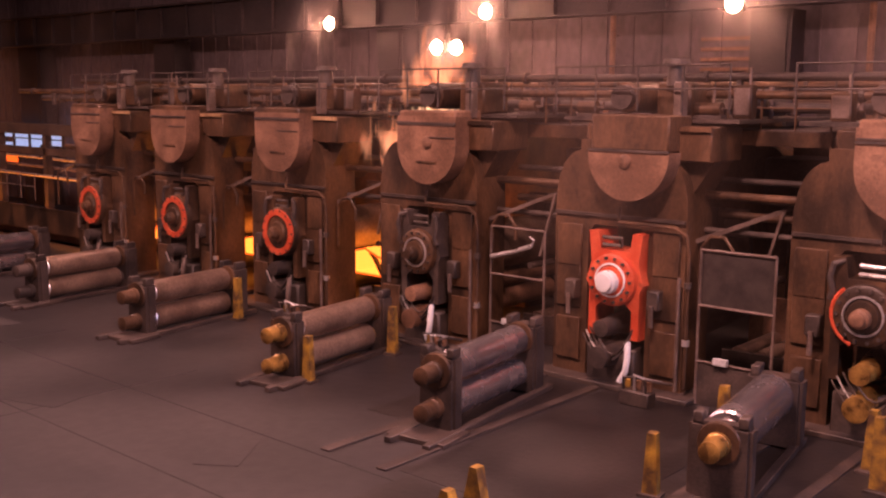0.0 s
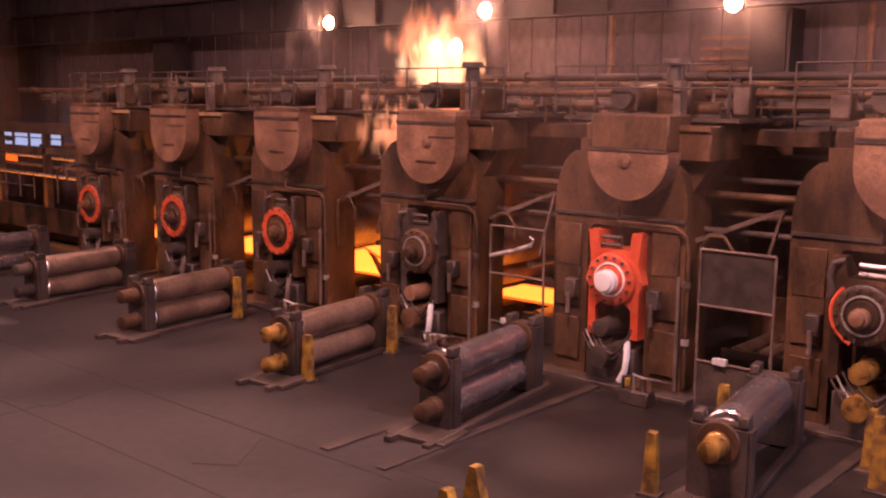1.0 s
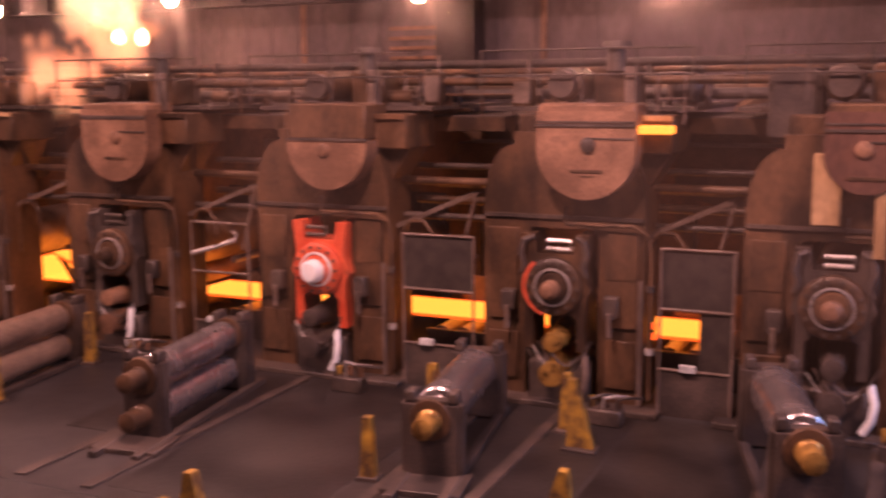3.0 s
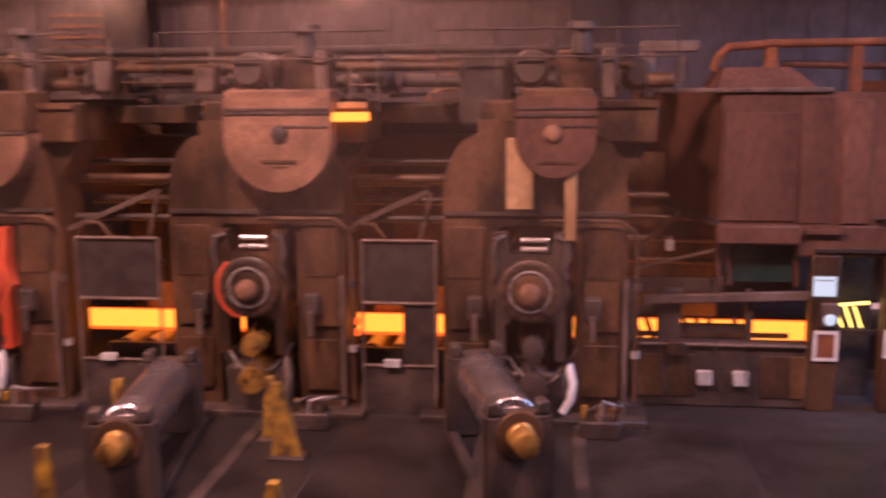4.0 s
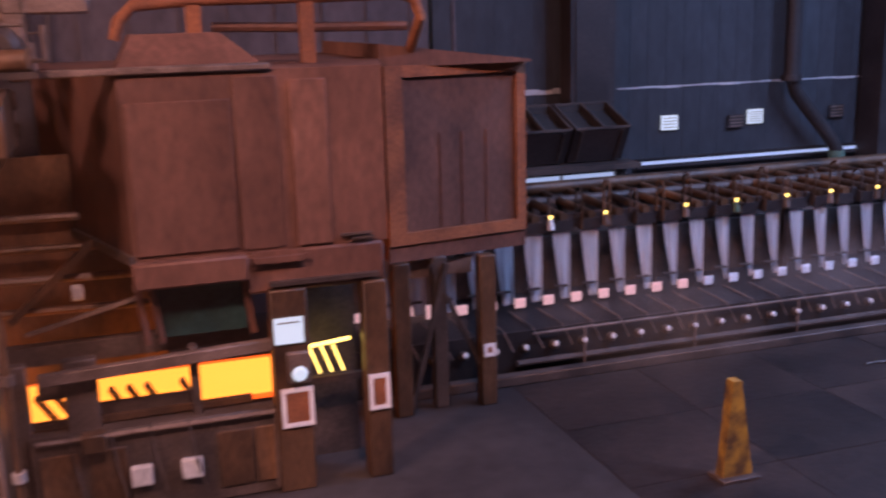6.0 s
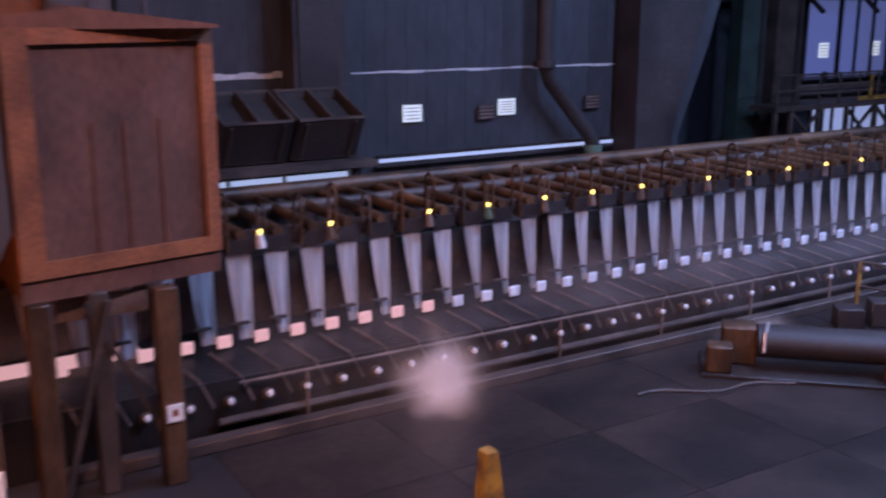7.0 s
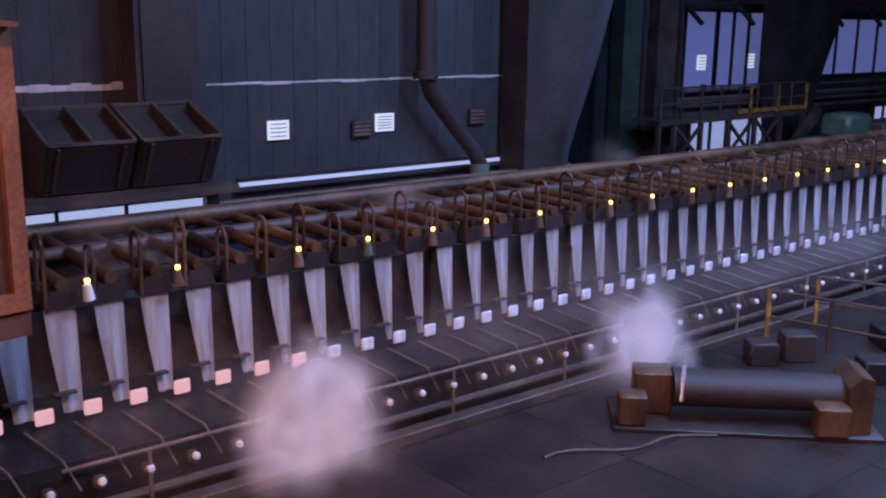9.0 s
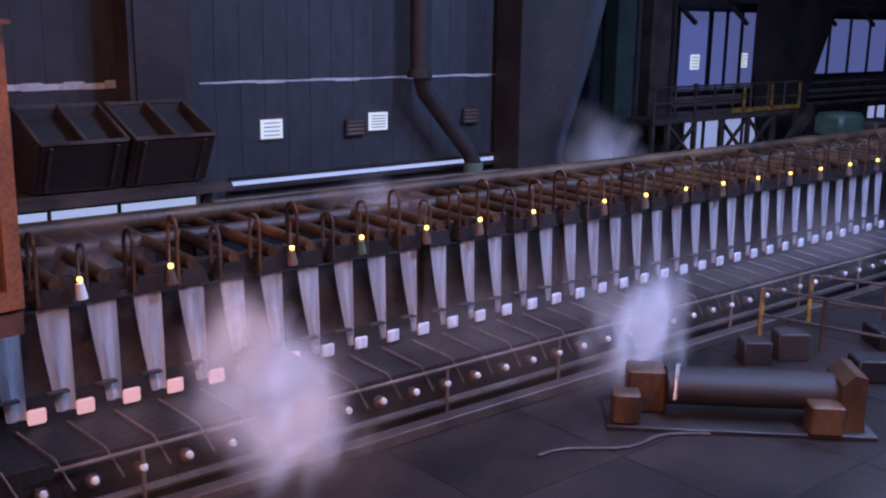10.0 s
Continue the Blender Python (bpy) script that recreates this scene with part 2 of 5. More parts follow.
# joints of the floor plates
for y in (-7.3, -9.6, -12.2):
    part("joint", bx(B(), 10, y, 0.002, 60, 0.035, 0.004), GROOVE, floor)
for x in (2.6, 14.2, 20.1):
    part("joint", bx(B(), x, -10.0, 0.002, 0.03, 9.0, 0.004), GROOVE, floor)
for k, (x, y, w, d) in enumerate([(12, -6.2, 1.1, 0.5), (19.5, -9, 1.6, 0.7), (25, -8.3, 0.8, 1.3)]):
    part("scuffed_plate", bx(B(), x, y, 0.004, w, d, 0.008, Euler((0, 0, 0.3 * k)).to_matrix()), FLOOR, floor)


tiles = random.Random(5)
for a in range(8):
    for b in range(5):
        part("cover_plate", bx(B(), 48.9 + 2.42 * a, -6.1 + 2.12 * b, 0.004 + 0.002 * tiles.random(), 2.405, 2.105, 0.01), RUSTFLOOR, floor)


def runway():
    g = thing("crane_runway", 0, 8.6, 8.75, "dark riveted crane runway girder on the wall columns", "crane runway")
    part("web", bx(B(), 0, 0, 0.75, 100, 0.12, 1.4), COLUMN, g)
    part("lower_flange", bx(B(), 0, 0, 0.04, 100, 0.6, 0.08), COLUMN, g)
    part("upper_flange", bx(B(), 0, 0, 1.48, 100, 0.7, 0.08), COLUMN, g)
    st = bx(B(), 0, -0.14, 0.75, 0.05, 0.16, 1.36)
    first = part("stiffener", st, COLUMN, g)
    first.location = (-24, 0, 0)
    for k in range(1, 26):
        shared(first, pose(-24 + 2 * k, 0, 0), g)


runway()


def column(x, y, w, d, h, taper, label):
    c = thing("wall_column", x, y, 0, label, "column", "wall columns")
    part("shaft", prism(B(), [(-w / 2, 0), (w / 2, 0), (w / 2 + taper, h), (-w / 2, h)], -d / 2, d / 2), COLUMN, c)
    part("base_plate", bx(B(), 0, 0, 0.05, w + 0.4, d + 0.12, 0.1), COLUMN, c)
    part("face_flange", bx(B(), 0, -d / 2 - 0.02, h / 2, w * 0.8, 0.04, h - 0.3), COLUMN, c)


for x, w in ((-15.7, 2.4), (-2.6, 1.7), (12.2, 1.3), (27, 1.2), (39.5, 1.2)):
    column(x, 9.4, w, 0.9, 8.7, 0, "broad dark steel wall column carrying the crane runway")
column(52.1, 9.55, 1.05, 0.6, 15.9, 0.2, "dark tapered steel column against the slate wall")
ec = thing("wall_column", 60.2, 9.45, 0, "wide flaring dark steel column at the wall's end", "column", "wall columns")
part("shaft", prism(B(), [(0, 0), (1.0, 0), (1.2, 2.9), (1.85, 5.0), (5.2, 15.9), (0, 15.9)], -0.4, 0.4), COLUMN, ec)
part("base_plate", bx(B(), 0.5, 0, 0.05, 1.4, 0.92, 0.1), COLUMN, ec)
part("raking_flange", prism(B(), [(1.0, 0.1), (1.25, 0.1), (1.5, 2.9), (2.35, 5.0), (5.8, 15.9), (5.2, 15.9), (1.85, 5.0), (1.2, 2.9)], -0.3, 0.3), WALLB, ec, "grey raking flange")


def flood_lamp(x, z, twin=False):
    f = thing("flood_lamp", x, 7.9, z, "glaring sodium flood lamp bracketed to the sooted wall", "flood lamp", "sodium flood lamps")
    part("housing", soften(bx(B(), 0, 0.16, 0.0, 0.5, 0.26, 0.42), 0.04), IRON_DARK, f)
    part("bracket", bx(B(), 0, 0.48, 0.0, 0.08, 0.44, 0.08), IRON_DARK, f)
    part("lens", lathe(B(), [(-0.10, 0.05), (-0.08, 0.2), (0.03, 0.26)], 0, 0, 16), SODIUM, f)
    part("hanger", cyl(B(), (0, 0.66, 0.0), (0, 0.66, 9.3 - z), 0.03, None, 8), IRON_DARK, f)
    data = bpy.data.lights.new("flood_light", "POINT")
    data.energy, data.color, data.shadow_soft_size = 300, (1.0, 0.42, 0.29), 0.25
    ob = new("flood_light", data)
    ob.location = (x, 7.45, z)


for x, z in ((10.0, 8.93), (17.6, 9.02), (15.45, 7.9), (16.35, 7.88), (26.35, 8.82), (33.5, 8.85)):
    flood_lamp(x, z)

for x in (21.36, 29.46):
    p = thing("wall_pipe", x, 9.8, 0, "pale vertical service pipe clipped to the wall", "pipe", "wall pipes")
    part("riser", cyl(B(), (0, 0, 6.0), (0, 0, 12), 0.09), CAP, p)
    for z in (6.8, 8.2, 9.6):
        part("clip", bx(B(), 0, 0.06, z, 0.3, 0.1, 0.06), IRON_DARK, p)
    part("elbow", tube(B(), [(0, 0, 6.0), (0, -0.3, 5.8), (0, -0.3, 0)], 0.09), CAP, p)


# ---- mill stands ----
def outline(h):
    pts = [(-1.62, 0.0), (-1.62, 3.95)]
    for k in range(1, 8):
        a = math.pi / 2 * k / 7
        pts.append((-1.0 - 0.62 * math.cos(a), 3.95 + 1.15 * math.sin(a)))
    pts += [(-1.0, h), (1.0, h)]
    for k in range(7, 0, -1):
        a = math.pi / 2 * k / 7
        pts.append((1.0 + 0.62 * math.cos(a), 3.95 + 1.15 * math.sin(a)))
    return pts + [(1.62, 3.95), (1.62, 0.0)]


def housing(bm, y0, y1):
    window = [(0.74, 0.0), (0.74, 3.3), (0.6, 3.5), (-0.6, 3.5), (-0.74, 3.3), (-0.74, 0.0)]
    return prism(bm, outline(5.35) + window, y0, y1)


def rail_fence(parent, x0, x1, y, z, h=0.95, step=1.0, material=PIPE, radius=0.025):
    n = max(1, round((x1 - x0) / step))
    for k in range(n + 1):
        x = x0 + (x1 - x0) * k / n
        part("post", cyl(B(), (x, y, z), (x, y, z + h), radius, None, 6), material, parent)
    for q in (0.5, 1.0):
        part("rail", cyl(B(), (x0, y, z + h * q), (x1, y, z + h * q), radius, None, 6), material, parent)


def stand(i, chock, ring, hub, label, disc_top, seed):
    rnd = random.Random(seed)
    st = thing("mill_stand", STAND_X[i], 0, 0, label, "mill stand", "row of mill stands")
    part("housing", soften(housing(B(), 0.0, 1.1), 0.05, 2), IRON, st)
    part("rear_housing", housing(B(), 5.2, 6.2), IRON, st)
    part("crosshead", soften(bx(B(), 0, 3.1, 5.45, 1.9, 6.0, 0.5), 0.05), IRON, st)
    # round cap with its cover block
    flat = 5.20 if i == 5 else 5.82
    big = 0.68 if i == 7 else 0.95
    rim = [(0.05 + big * math.cos(math.pi * k / 20), 5.13 - big * math.sin(math.pi * k / 20)) for k in range(21)]
    cap = part("cap", soften(prism(B(), rim + [(0.05 - big, flat), (0.05 + big, flat)], -0.50, 0.02), 0.02), HOUSE if i == 7 else CAP, st, "round scaled brown cap plate")
    cap.location = (CAP_X[i] - 0.05, 0, -0.06)
    if i > 3:
        part("hub", lathe(B(), [(-0.58, 0.08), (-0.56, 0.13), (-0.50, 0.15)], 0.0 if i % 2 else 0.1, 5.2 if i != 5 else 5.0, 16), IRON_DARK if i == 6 else CAP, cap)
    if i != 5:
        part("slot", bx(B(), 0.05, -0.505, 5.62, 1.95 * big, 0.03, 0.035), IRON_DARK, cap)
        part("slot", bx(B(), 0.05 + big / 2, -0.505, 5.32, 0.9 * big, 0.03, 0.03), IRON_DARK, cap)
        part("mouth_bar", bx(B(), 0.08, -0.51, 4.72, 0.62, 0.03, 0.05), IRON, cap)
    if i == 6:
        part("text_bar", bx(B(), 0.1, -0.503, 4.62, 0.28, 0.012, 0.035), IRON, cap)
    part("cover", soften(bx(B(), CAP_X[i], 0.02, (disc_top + 5.9) / 2, 1.25 if i == 7 else 1.84, 0.98, 5.9 - disc_top), 0.04), CAP if i in (4, 6) else IRON, st)
    part("cover_lip", bx(B(), CAP_X[i], -0.50, disc_top, 1.35 if i == 7 else 1.9, 0.06, 0.05), IRON_DARK, st)
    # seams and plates on the shoulders
    part("shoulder_seam", bx(B(), 0, -0.03, 3.72, 3.2, 0.05, 0.07), IRON_DARK, st)
    for x in (-1.2, 1.2):
        for z in (0.9, 2.1, 3.0):
            part("wear_plate", soften(bx(B(), x, -0.03, z, 0.62, 0.07, 0.95), 0.015), IRON, st)
        part("clamp", soften(bx(B(), x * 0.86, -0.14, 2.05, 0.28, 0.26, 0.42), 0.03), IRON_DARK, st)
        part("clamp_bar", cyl(B(), (x * 0.86, -0.3, 1.5), (x * 0.86, -0.3, 1.95), 0.05), PIPE, st)
    # upper chock with its bearing
    ear = [(-0.62, 1.0), (-0.62, 2.05), (-0.70, 2.2), (-0.58, 2.62), (-0.66, 3.28), (-0.42, 3.28), (-0.36, 2.9), (0.36, 2.9), (0.42, 3.28), (0.66, 3.28), (0.58, 2.62), (0.70, 2.2), (0.62, 2.05), (0.62, 1.0), (0.44, 1.0), (0.44, 1.62), (0.28, 1.78), (-0.28, 1.78), (-0.44, 1.62), (-0.44, 1.0)]
    ck = part("chock", soften(prism(B(), ear, -0.26, 0.5), 0.03), chock, st, "painted bearing chock in the stand's window")
    ck.location = (RING_X[i], 0, 0.13)
    wide = 0.14 if i < 4 else 0.0
    part("flange", lathe(B(), [(-0.42, 0.30), (-0.42, 0.50 + wide), (-0.38, 0.56 + wide), (-0.24, 0.58 + wide)], 0, 2.27, 32), IRON if i < 4 else ring, ck)
    part("ring", lathe(B(), [(-0.41, 0.33 + wide), (-0.46, 0.34 + wide), (-0.46, 0.37 + 2 * wide), (-0.40, 0.38 + 2 * wide)], 0.0, 2.27, 32, False), ring if i < 4 else hub, ck)
    part("face_plate", lathe(B(), [(-0.50, 0.20), (-0.49, 0.28), (-0.42, 0.31)], 0.0, 2.27, 28), RED if i == 5 else IRON, ck)
    r = 0.26 if i == 5 else 0.19
    part("end_cap", lathe(B(), [(-0.74, 0.08), (-0.73, r - 0.07), (-0.66, r - 0.05), (-0.64, r - 0.01), (-0.42, r)], 0, 2.25, 24), WHITE if i == 5 else CAP if i in (6, 7) else IRON, ck)
    for sx in (-1, 1) if chock is not RED else ():
        part("keeper_arm", tube(B(), [(sx * 0.44, -0.22, 3.22), (sx * 0.60, -0.34, 3.16), (sx * 0.66, -0.36, 2.92), (sx * 0.58, -0.36, 2.68), (sx * 0.64, -0.34, 2.5)], 0.06, 8), IRON_DARK, ck)
    bolt = None
    for k in range(14):
        a = 2 * math.pi * k / 14
        at = pose((0.48 + wide) * math.cos(a), -0.42, 2.27 + (0.48 + wide) * math.sin(a))
        if bolt is None:
            bolt = part("bolt", cyl(B(), (0, 0.02, 0), (0, -0.05, 0), 0.035, None, 6), IRON_DARK, ck)
            bolt.matrix_basis = at
        else:
            shared(bolt, at, ck)
    part("lift_link", tube(B(), [(-0.24, -0.2, 3.12), (0.24, -0.2, 3.12), (0.24, -0.2, 3.28), (-0.24, -0.2, 3.28)], 0.045), BRIGHT if i in (6, 7) else IRON_DARK, st)
    part("entry_guide", bx(B(), 0, 1.5, 1.15, 1.46, 0.1, 2.1), IRON_DARK, st)
    # work rolls and lower chock
    part("backup_roll", cyl(B(), (0, 0.5, 2.27), (0, 5.3, 2.27), 0.66, None, 28), RUSTROLL, st)
    part("lower_chock", soften(bx(B(), 0, 0.1, 0.45, 1.2, 0.6, 0.9), 0.05), IRON_DARK, st)
    end = BRASS if i == 6 else IRON_DARK if i != 4 else CAP
    part("work_roll", lathe(B(), [(-0.62, 0.06), (-0.60, 0.19), (-0.2, 0.2), (0.5, 0.3), (5.3, 0.3)], 0, 1.36, 22), end, st)
    part("work_roll", lathe(B(), [(-0.70, 0.06), (-0.68, 0.24), (-0.2, 0.26), (0.5, 0.3), (5.3, 0.3)], 0.0, 0.74, 22), end, st)
    # hoses hanging below the chock
    for k in range(4):
        x0, x1 = -0.55 + 0.12 * k, 0.62 + 0.05 * k
        sag = 0.5 + 0.12 * rnd.random()
        pts = [(x0 + (x1 - x0) * q / 8, -0.42 - 0.05 * k, 1.15 - sag * math.sin(math.pi * q / 8) + 0.1 * k) for q in range(9)]
        part("hose", tube(B(), pts, 0.022, 6), BRIGHT if k == 1 else IRON_DARK, st)
    part("pale_hose", tube(B(), [(0.62, -0.5, 1.15), (0.70, -0.62, 0.85), (0.66, -0.62, 0.55), (0.52, -0.6, 0.3)], 0.07, 8), WHITE if i in (4, 5, 7) else PIPE, st)
    # pipework at the side
    part("goose_pipe", tube(B(), [(0.1, -0.12, 3.95), (0.1, -0.16, 3.62), (1.45, -0.16, 3.62), (1.72, -0.16, 3.45), (1.78, -0.16, 3.1), (1.78, -0.16, 0.3)], 0.04), IRON, st)
    part("drain_pipe", cyl(B(), (1.6, -0.2, 0.2), (1.6, -0.2, 2.6), 0.04), PIPE, st)
    for z in (1.2, 2.4):
        part("pipe_joint", cyl(B(), (1.78, -0.16, z), (1.78, -0.16, z + 0.12), 0.085, None, 10), BRIGHT if z < 2 else IRON_DARK, st)
    # drive box and platform beside the cap
    db = part("drive_box", soften(bx(B(), 1.55, 0.7, 5.32, 1.05, 1.4, 0.72), 0.03), IRON, st)
    # tan on stands 1-3 and 6 paints the orange glow onto this edge
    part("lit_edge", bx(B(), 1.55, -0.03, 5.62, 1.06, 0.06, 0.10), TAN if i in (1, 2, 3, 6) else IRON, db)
    part("duct", prism(B(), [(1.0, 4.95), (2.0, 4.95), (1.45, 4.1), (1.2, 4.1)], 0.3, 1.2), IRON, st)
    part("platform", bx(B(), 0.3 if i < 7 else -0.2, 3.1, 5.78, 4.2 if i < 7 else 3.4, 5.2, 0.08), IRON_DARK, st)
    # gear on the top
    mo = part("screw_motor", lathe(B(), [(0.3, 0.2), (0.35, 0.33), (1.5, 0.33), (1.6, 0.2)], -0.1, 6.25, 20), IRON, st)
    part("fan_cover", cyl(B(), (-0.1, 0.1, 6.25), (-0.1, 0.3, 6.25), 0.26, None, 16), IRON_DARK, mo)
    part("gearbox", soften(bx(B(), 0.75, 1.3, 6.2, 0.8, 1.0, 0.75), 0.05), IRON, st)
    part("screw_column", cyl(B(), (0.8, 0.8, 6.5), (0.8, 0.8, 7.0), 0.2, 0.16, 14), IRON_DARK, st)
    part("cap_nut", cyl(B(), (0.8, 0.8, 6.95), (0.8, 0.8, 7.06), 0.3, 0.26, 14), IRON_DARK, st)
    part("manifold", soften(bx(B(), 1.25, 0.2, 6.15, 0.22, 0.22, 0.85), 0.02), PIPE, st)
    for k in range(5):
        x = 1.3 + 0.25 * k
        part("valve", cyl(B(), (x, 2.2, 5.8), (x, 2.2, 6.2 + 0.35 * rnd.random()), 0.06, None, 8), PIPE, st)
    part("tank", lathe(B(), [(2.0, 0.2), (2.1, 0.3), (3.6, 0.3), (3.7, 0.2)], 1.9, 6.15, 18), IRON_DARK, st)
    rail_fence(st, -1.7, 2.4, -0.0, 5.95, 0.95, 1.0, IRON_DARK, 0.022)
    rail_fence(st, -1.7, 2.4, 5.6, 5.82, 1.0, 1.0, IRON_DARK, 0.022)
    part("base_sole", soften(bx(B(), 0, 0.4, 0.06, 4.0, 1.7, 0.12), 0.02), IRON_DARK, st)
    return st


KINDS = {1: (IRON, RED, CAP, 5.55), 2: (IRON, RED, IRON_DARK, 5.55), 3: (IRON, RED, IRON_DARK, 5.6), 4: (IRON_DARK, IRON, BRIGHT, 5.6), 5: (RED, RED, WHITE, 5.16), 6: (IRON, IRON, BRIGHT, 5.5), 7: (IRON_DARK, IRON, BRIGHT, 5.45)}
for i, (ck, ring, hub, top) in KINDS.items():
    words = "orange-red" if ck is RED else "grimy brown"
    st = stand(i, ck, ring, hub, "rust-brown cast iron rolling mill stand with " + words + " chock", top, i)
    if i == 7:
        for x, w, z, hh in ((-0.25, 0.46, 4.45, 1.23), (0.62, 0.20, 4.05, 1.5)):
            part("guide_plate", soften(bx(B(), x, -0.40, z, w, 0.1, hh), 0.02), TAN, st, "pale worn guide plate")
        part("guard_arc", tube(B(), [(1.05 + 0.6 * math.cos(a / 6 * 1.57 + 1.57), -0.4, 4.5 + 0.8 * math.sin(a / 6 * 1.57 + 1.57)) for a in range(7)], 0.05), PIPE, st)
        part("hood", soften(bx(B(), -0.9, 1.0, 5.85, 0.9, 1.6, 1.3), 0.1, 2), IRON_DARK, st)
    if i == 6:
        part("paint_rim", tube(B(), [(RING_X[i] + 0.585 * math.cos(radians(a)), -0.36, 2.40 + 0.585 * math.sin(radians(a))) for a in range(130, 265, 15)], 0.045, 8), RED, st, "worn red paint on the bearing rim")
        part("lantern_box", soften(bx(B(), 1.82, -0.2, 5.42, 0.62, 0.36, 0.15), 0.02), HOT, st, "warning lantern glowing orange")
        rail_fence(st, 1.7, 2.2, 0.4, 5.5, 0.95, 0.6, PIPE, 0.02)


# ---- between the stands ----
def gate(i, open_low, label):
    g = thing("safety_gate", 0, -0.05, 0, label, "safety gate", "gates between the stands")
    x0, x1 = {4: (24.32, 25.87), 5: (29.74, 31.32), 6: (35.11, 36.45)}[i]
    for n, a, b in (("stile", (x0, 0, 0.0), (x0, 0, 3.22)), ("stile", (x1, 0, 0.0), (x1, 0, 3.22)), ("rail", (x0, 0, 3.22), (x1, 0, 3.22)), ("rail", (x0, 0, 2.08), (x1, 0, 2.08)), ("rail", (x0, 0, 0.92), (x1, 0, 0.92))):
        part(n, cyl(B(), a, b, 0.03, None, 8), PIPE, g)
    if i != 4:
        part("screen", bx(B(), (x0 + x1) / 2, 0.03, 2.65, x1 - x0 - 0.06, 0.02, 1.1), MESHM, g)
    if not open_low:
        part("lower_screen", bx(B(), (x0 + x1) / 2, 0.05, 1.7, 0.5, 0.02, 0.7), MESHM, g)
    part("kick_plate", bx(B(), (x0 + x1) / 2, 0.02, 0.45, x1 - x0, 0.03, 0.9), IRON_DARK, g)
    if i == 6:
        part("side_screen", bx(B(), x1 - 0.3, 0.04, 1.5, 0.6, 0.02, 1.15), MESHM, g)
        part("stay_lamp", soften(bx(B(), x0 - 0.1, -0.06, 1.75, 0.12, 0.08, 0.12), 0.01), HOTEDGE, g)
        part("stay_lamp", soften(bx(B(), x0 - 0.1, -0.06, 1.55, 0.12, 0.08, 0.12), 0.01), HOTEDGE, g)
    part("latch_box", soften(bx(B(), x0 + 0.55, -0.06, 0.98, 0.3, 0.1, 0.14), 0.01), CHALK, g)


for i in (4, 5, 6):
    gate(i, True, "tube-framed safety gate with dark woven upper screen" if i > 4 else "open tube-framed safety gate")


def bay(i):
    """Table, looper and pipes in the gap after a stand."""
    b = thing("roller_table", BAY_X[i], 3.05, 0, "dark interstand roller table with looper and spray pipes", "roller table", "interstand tables")
    part("side_plate", bx(B(), 0, -1.1, 0.38, 2.2, 0.12, 0.72), IRON_DARK, b)
    part("rear_plate", bx(B(), 0, 1.06, 0.8, 2.2, 0.12, 1.6), CAP, b)
    for x in (-0.8, -0.25, 0.3, 0.85):
        part("table_roller", cyl(B(), (x, -1.0, 0.62), (x, 1.1, 0.62), 0.18, None, 16), RUSTROLL, b)
    part("spray_header", cyl(B(), (-0.9, -1.2, 2.0), (-0.9, 1.4, 2.0), 0.08), PIPE, b)
    for k in range(5):
        z, y = 3.5 + 0.25 * k, -2.2 + 0.9 * (k % 3)
        part("cross_pipe", cyl(B(), (-1.2, y, z), (1.2, y, z), 0.07 + 0.02 * (k % 2), None, 10), IRON if k % 2 else IRON_DARK, b)
    part("fume_duct", prism(B(), [(-1.1, 4.9), (1.1, 4.9), (1.1, 4.2), (0.2, 3.5), (-1.1, 3.9)], 0.6, 2.2), IRON_DARK, b)
    part("walkway", bx(B(), 0, 0.4, 5.55, 2.3, 3.6, 0.1), IRON_DARK, b)
    part("edge_beam", bx(B(), 0, -1.4, 5.42, 2.3, 0.12, 0.3), IRON, b)
    part("backing", bx(B(), 0, 2.35, 2.6, 2.3, 0.1, 5.1), IRON, b)
    part("stay", beam(B(), (-1.1, -2.6, 3.3), (0.7, -2.0, 4.1), 0.09, 0.09), PIPE, b)
    part("stay", beam(B(), (0.2, -2.3, 2.5), (0.6, -2.3, 4.0), 0.06, 0.06), PIPE, b)
    part("hook_pipe", tube(B(), [(-0.9, -2.75, 2.1), (-0.9, -2.75, 3.2), (-0.7, -2.75, 3.45), (-0.4, -2.75, 3.45), (-0.2, -2.75, 3.2), (-0.2, -2.75, 2.9)], 0.04), IRON, b)
    if i < 6:
        rail_fence(b, -1.1, 1.1, -1.4, 5.6, 0.9, 0.75, IRON)


for i in range(0, 7):
    bay(i)


# bright bent bars standing in for bits of spray at the fourth gap's gate
rod = thing("scrap_rod", 25.0, -0.12, 2.62, "pale bent bar standing in for bits of spray at a gate", "rod")
part("shaft", tube(B(), [(-0.62, 0, -0.12), (0.1, 0, 0.08), (0.55, 0, 0.24)], 0.055), BRIGHT, rod)
part("hook", tube(B(), [(0.55, 0, 0.24), (0.62, 0, 0.38), (0.5, 0, 0.44)], 0.03), BRIGHT, rod)

# machines behind the line, seen over it
for k, x in enumerate((-5, 1.5, 7.8, 13.5, 19.4, 25, 30.4, 36)):
    m = thing("drive_motor", x, 7.9, 0, "large grimy drive motor on a concrete plinth", "motor", "drive motors")
    part("plinth", bx(B(), 0, 0, 2.2, 3.6, 1.6, 4.4), IRON_DARK, m)
    part("casing", lathe(B(), [(-0.8, 0.7), (-0.6, 0.85), (0.7, 0.85), (0.9, 0.7)], 0, 5.2, 24), IRON, m)
    part("vent", soften(bx(B(), 0.9 if k % 2 else -0.9, -0.2, 5.6, 0.9, 0.9, 1.6), 0.04), IRON_DARK, m)
    part("rail", bx(B(), 0, -0.85, 5.0, 4.6, 0.05, 0.06), IRON, m)


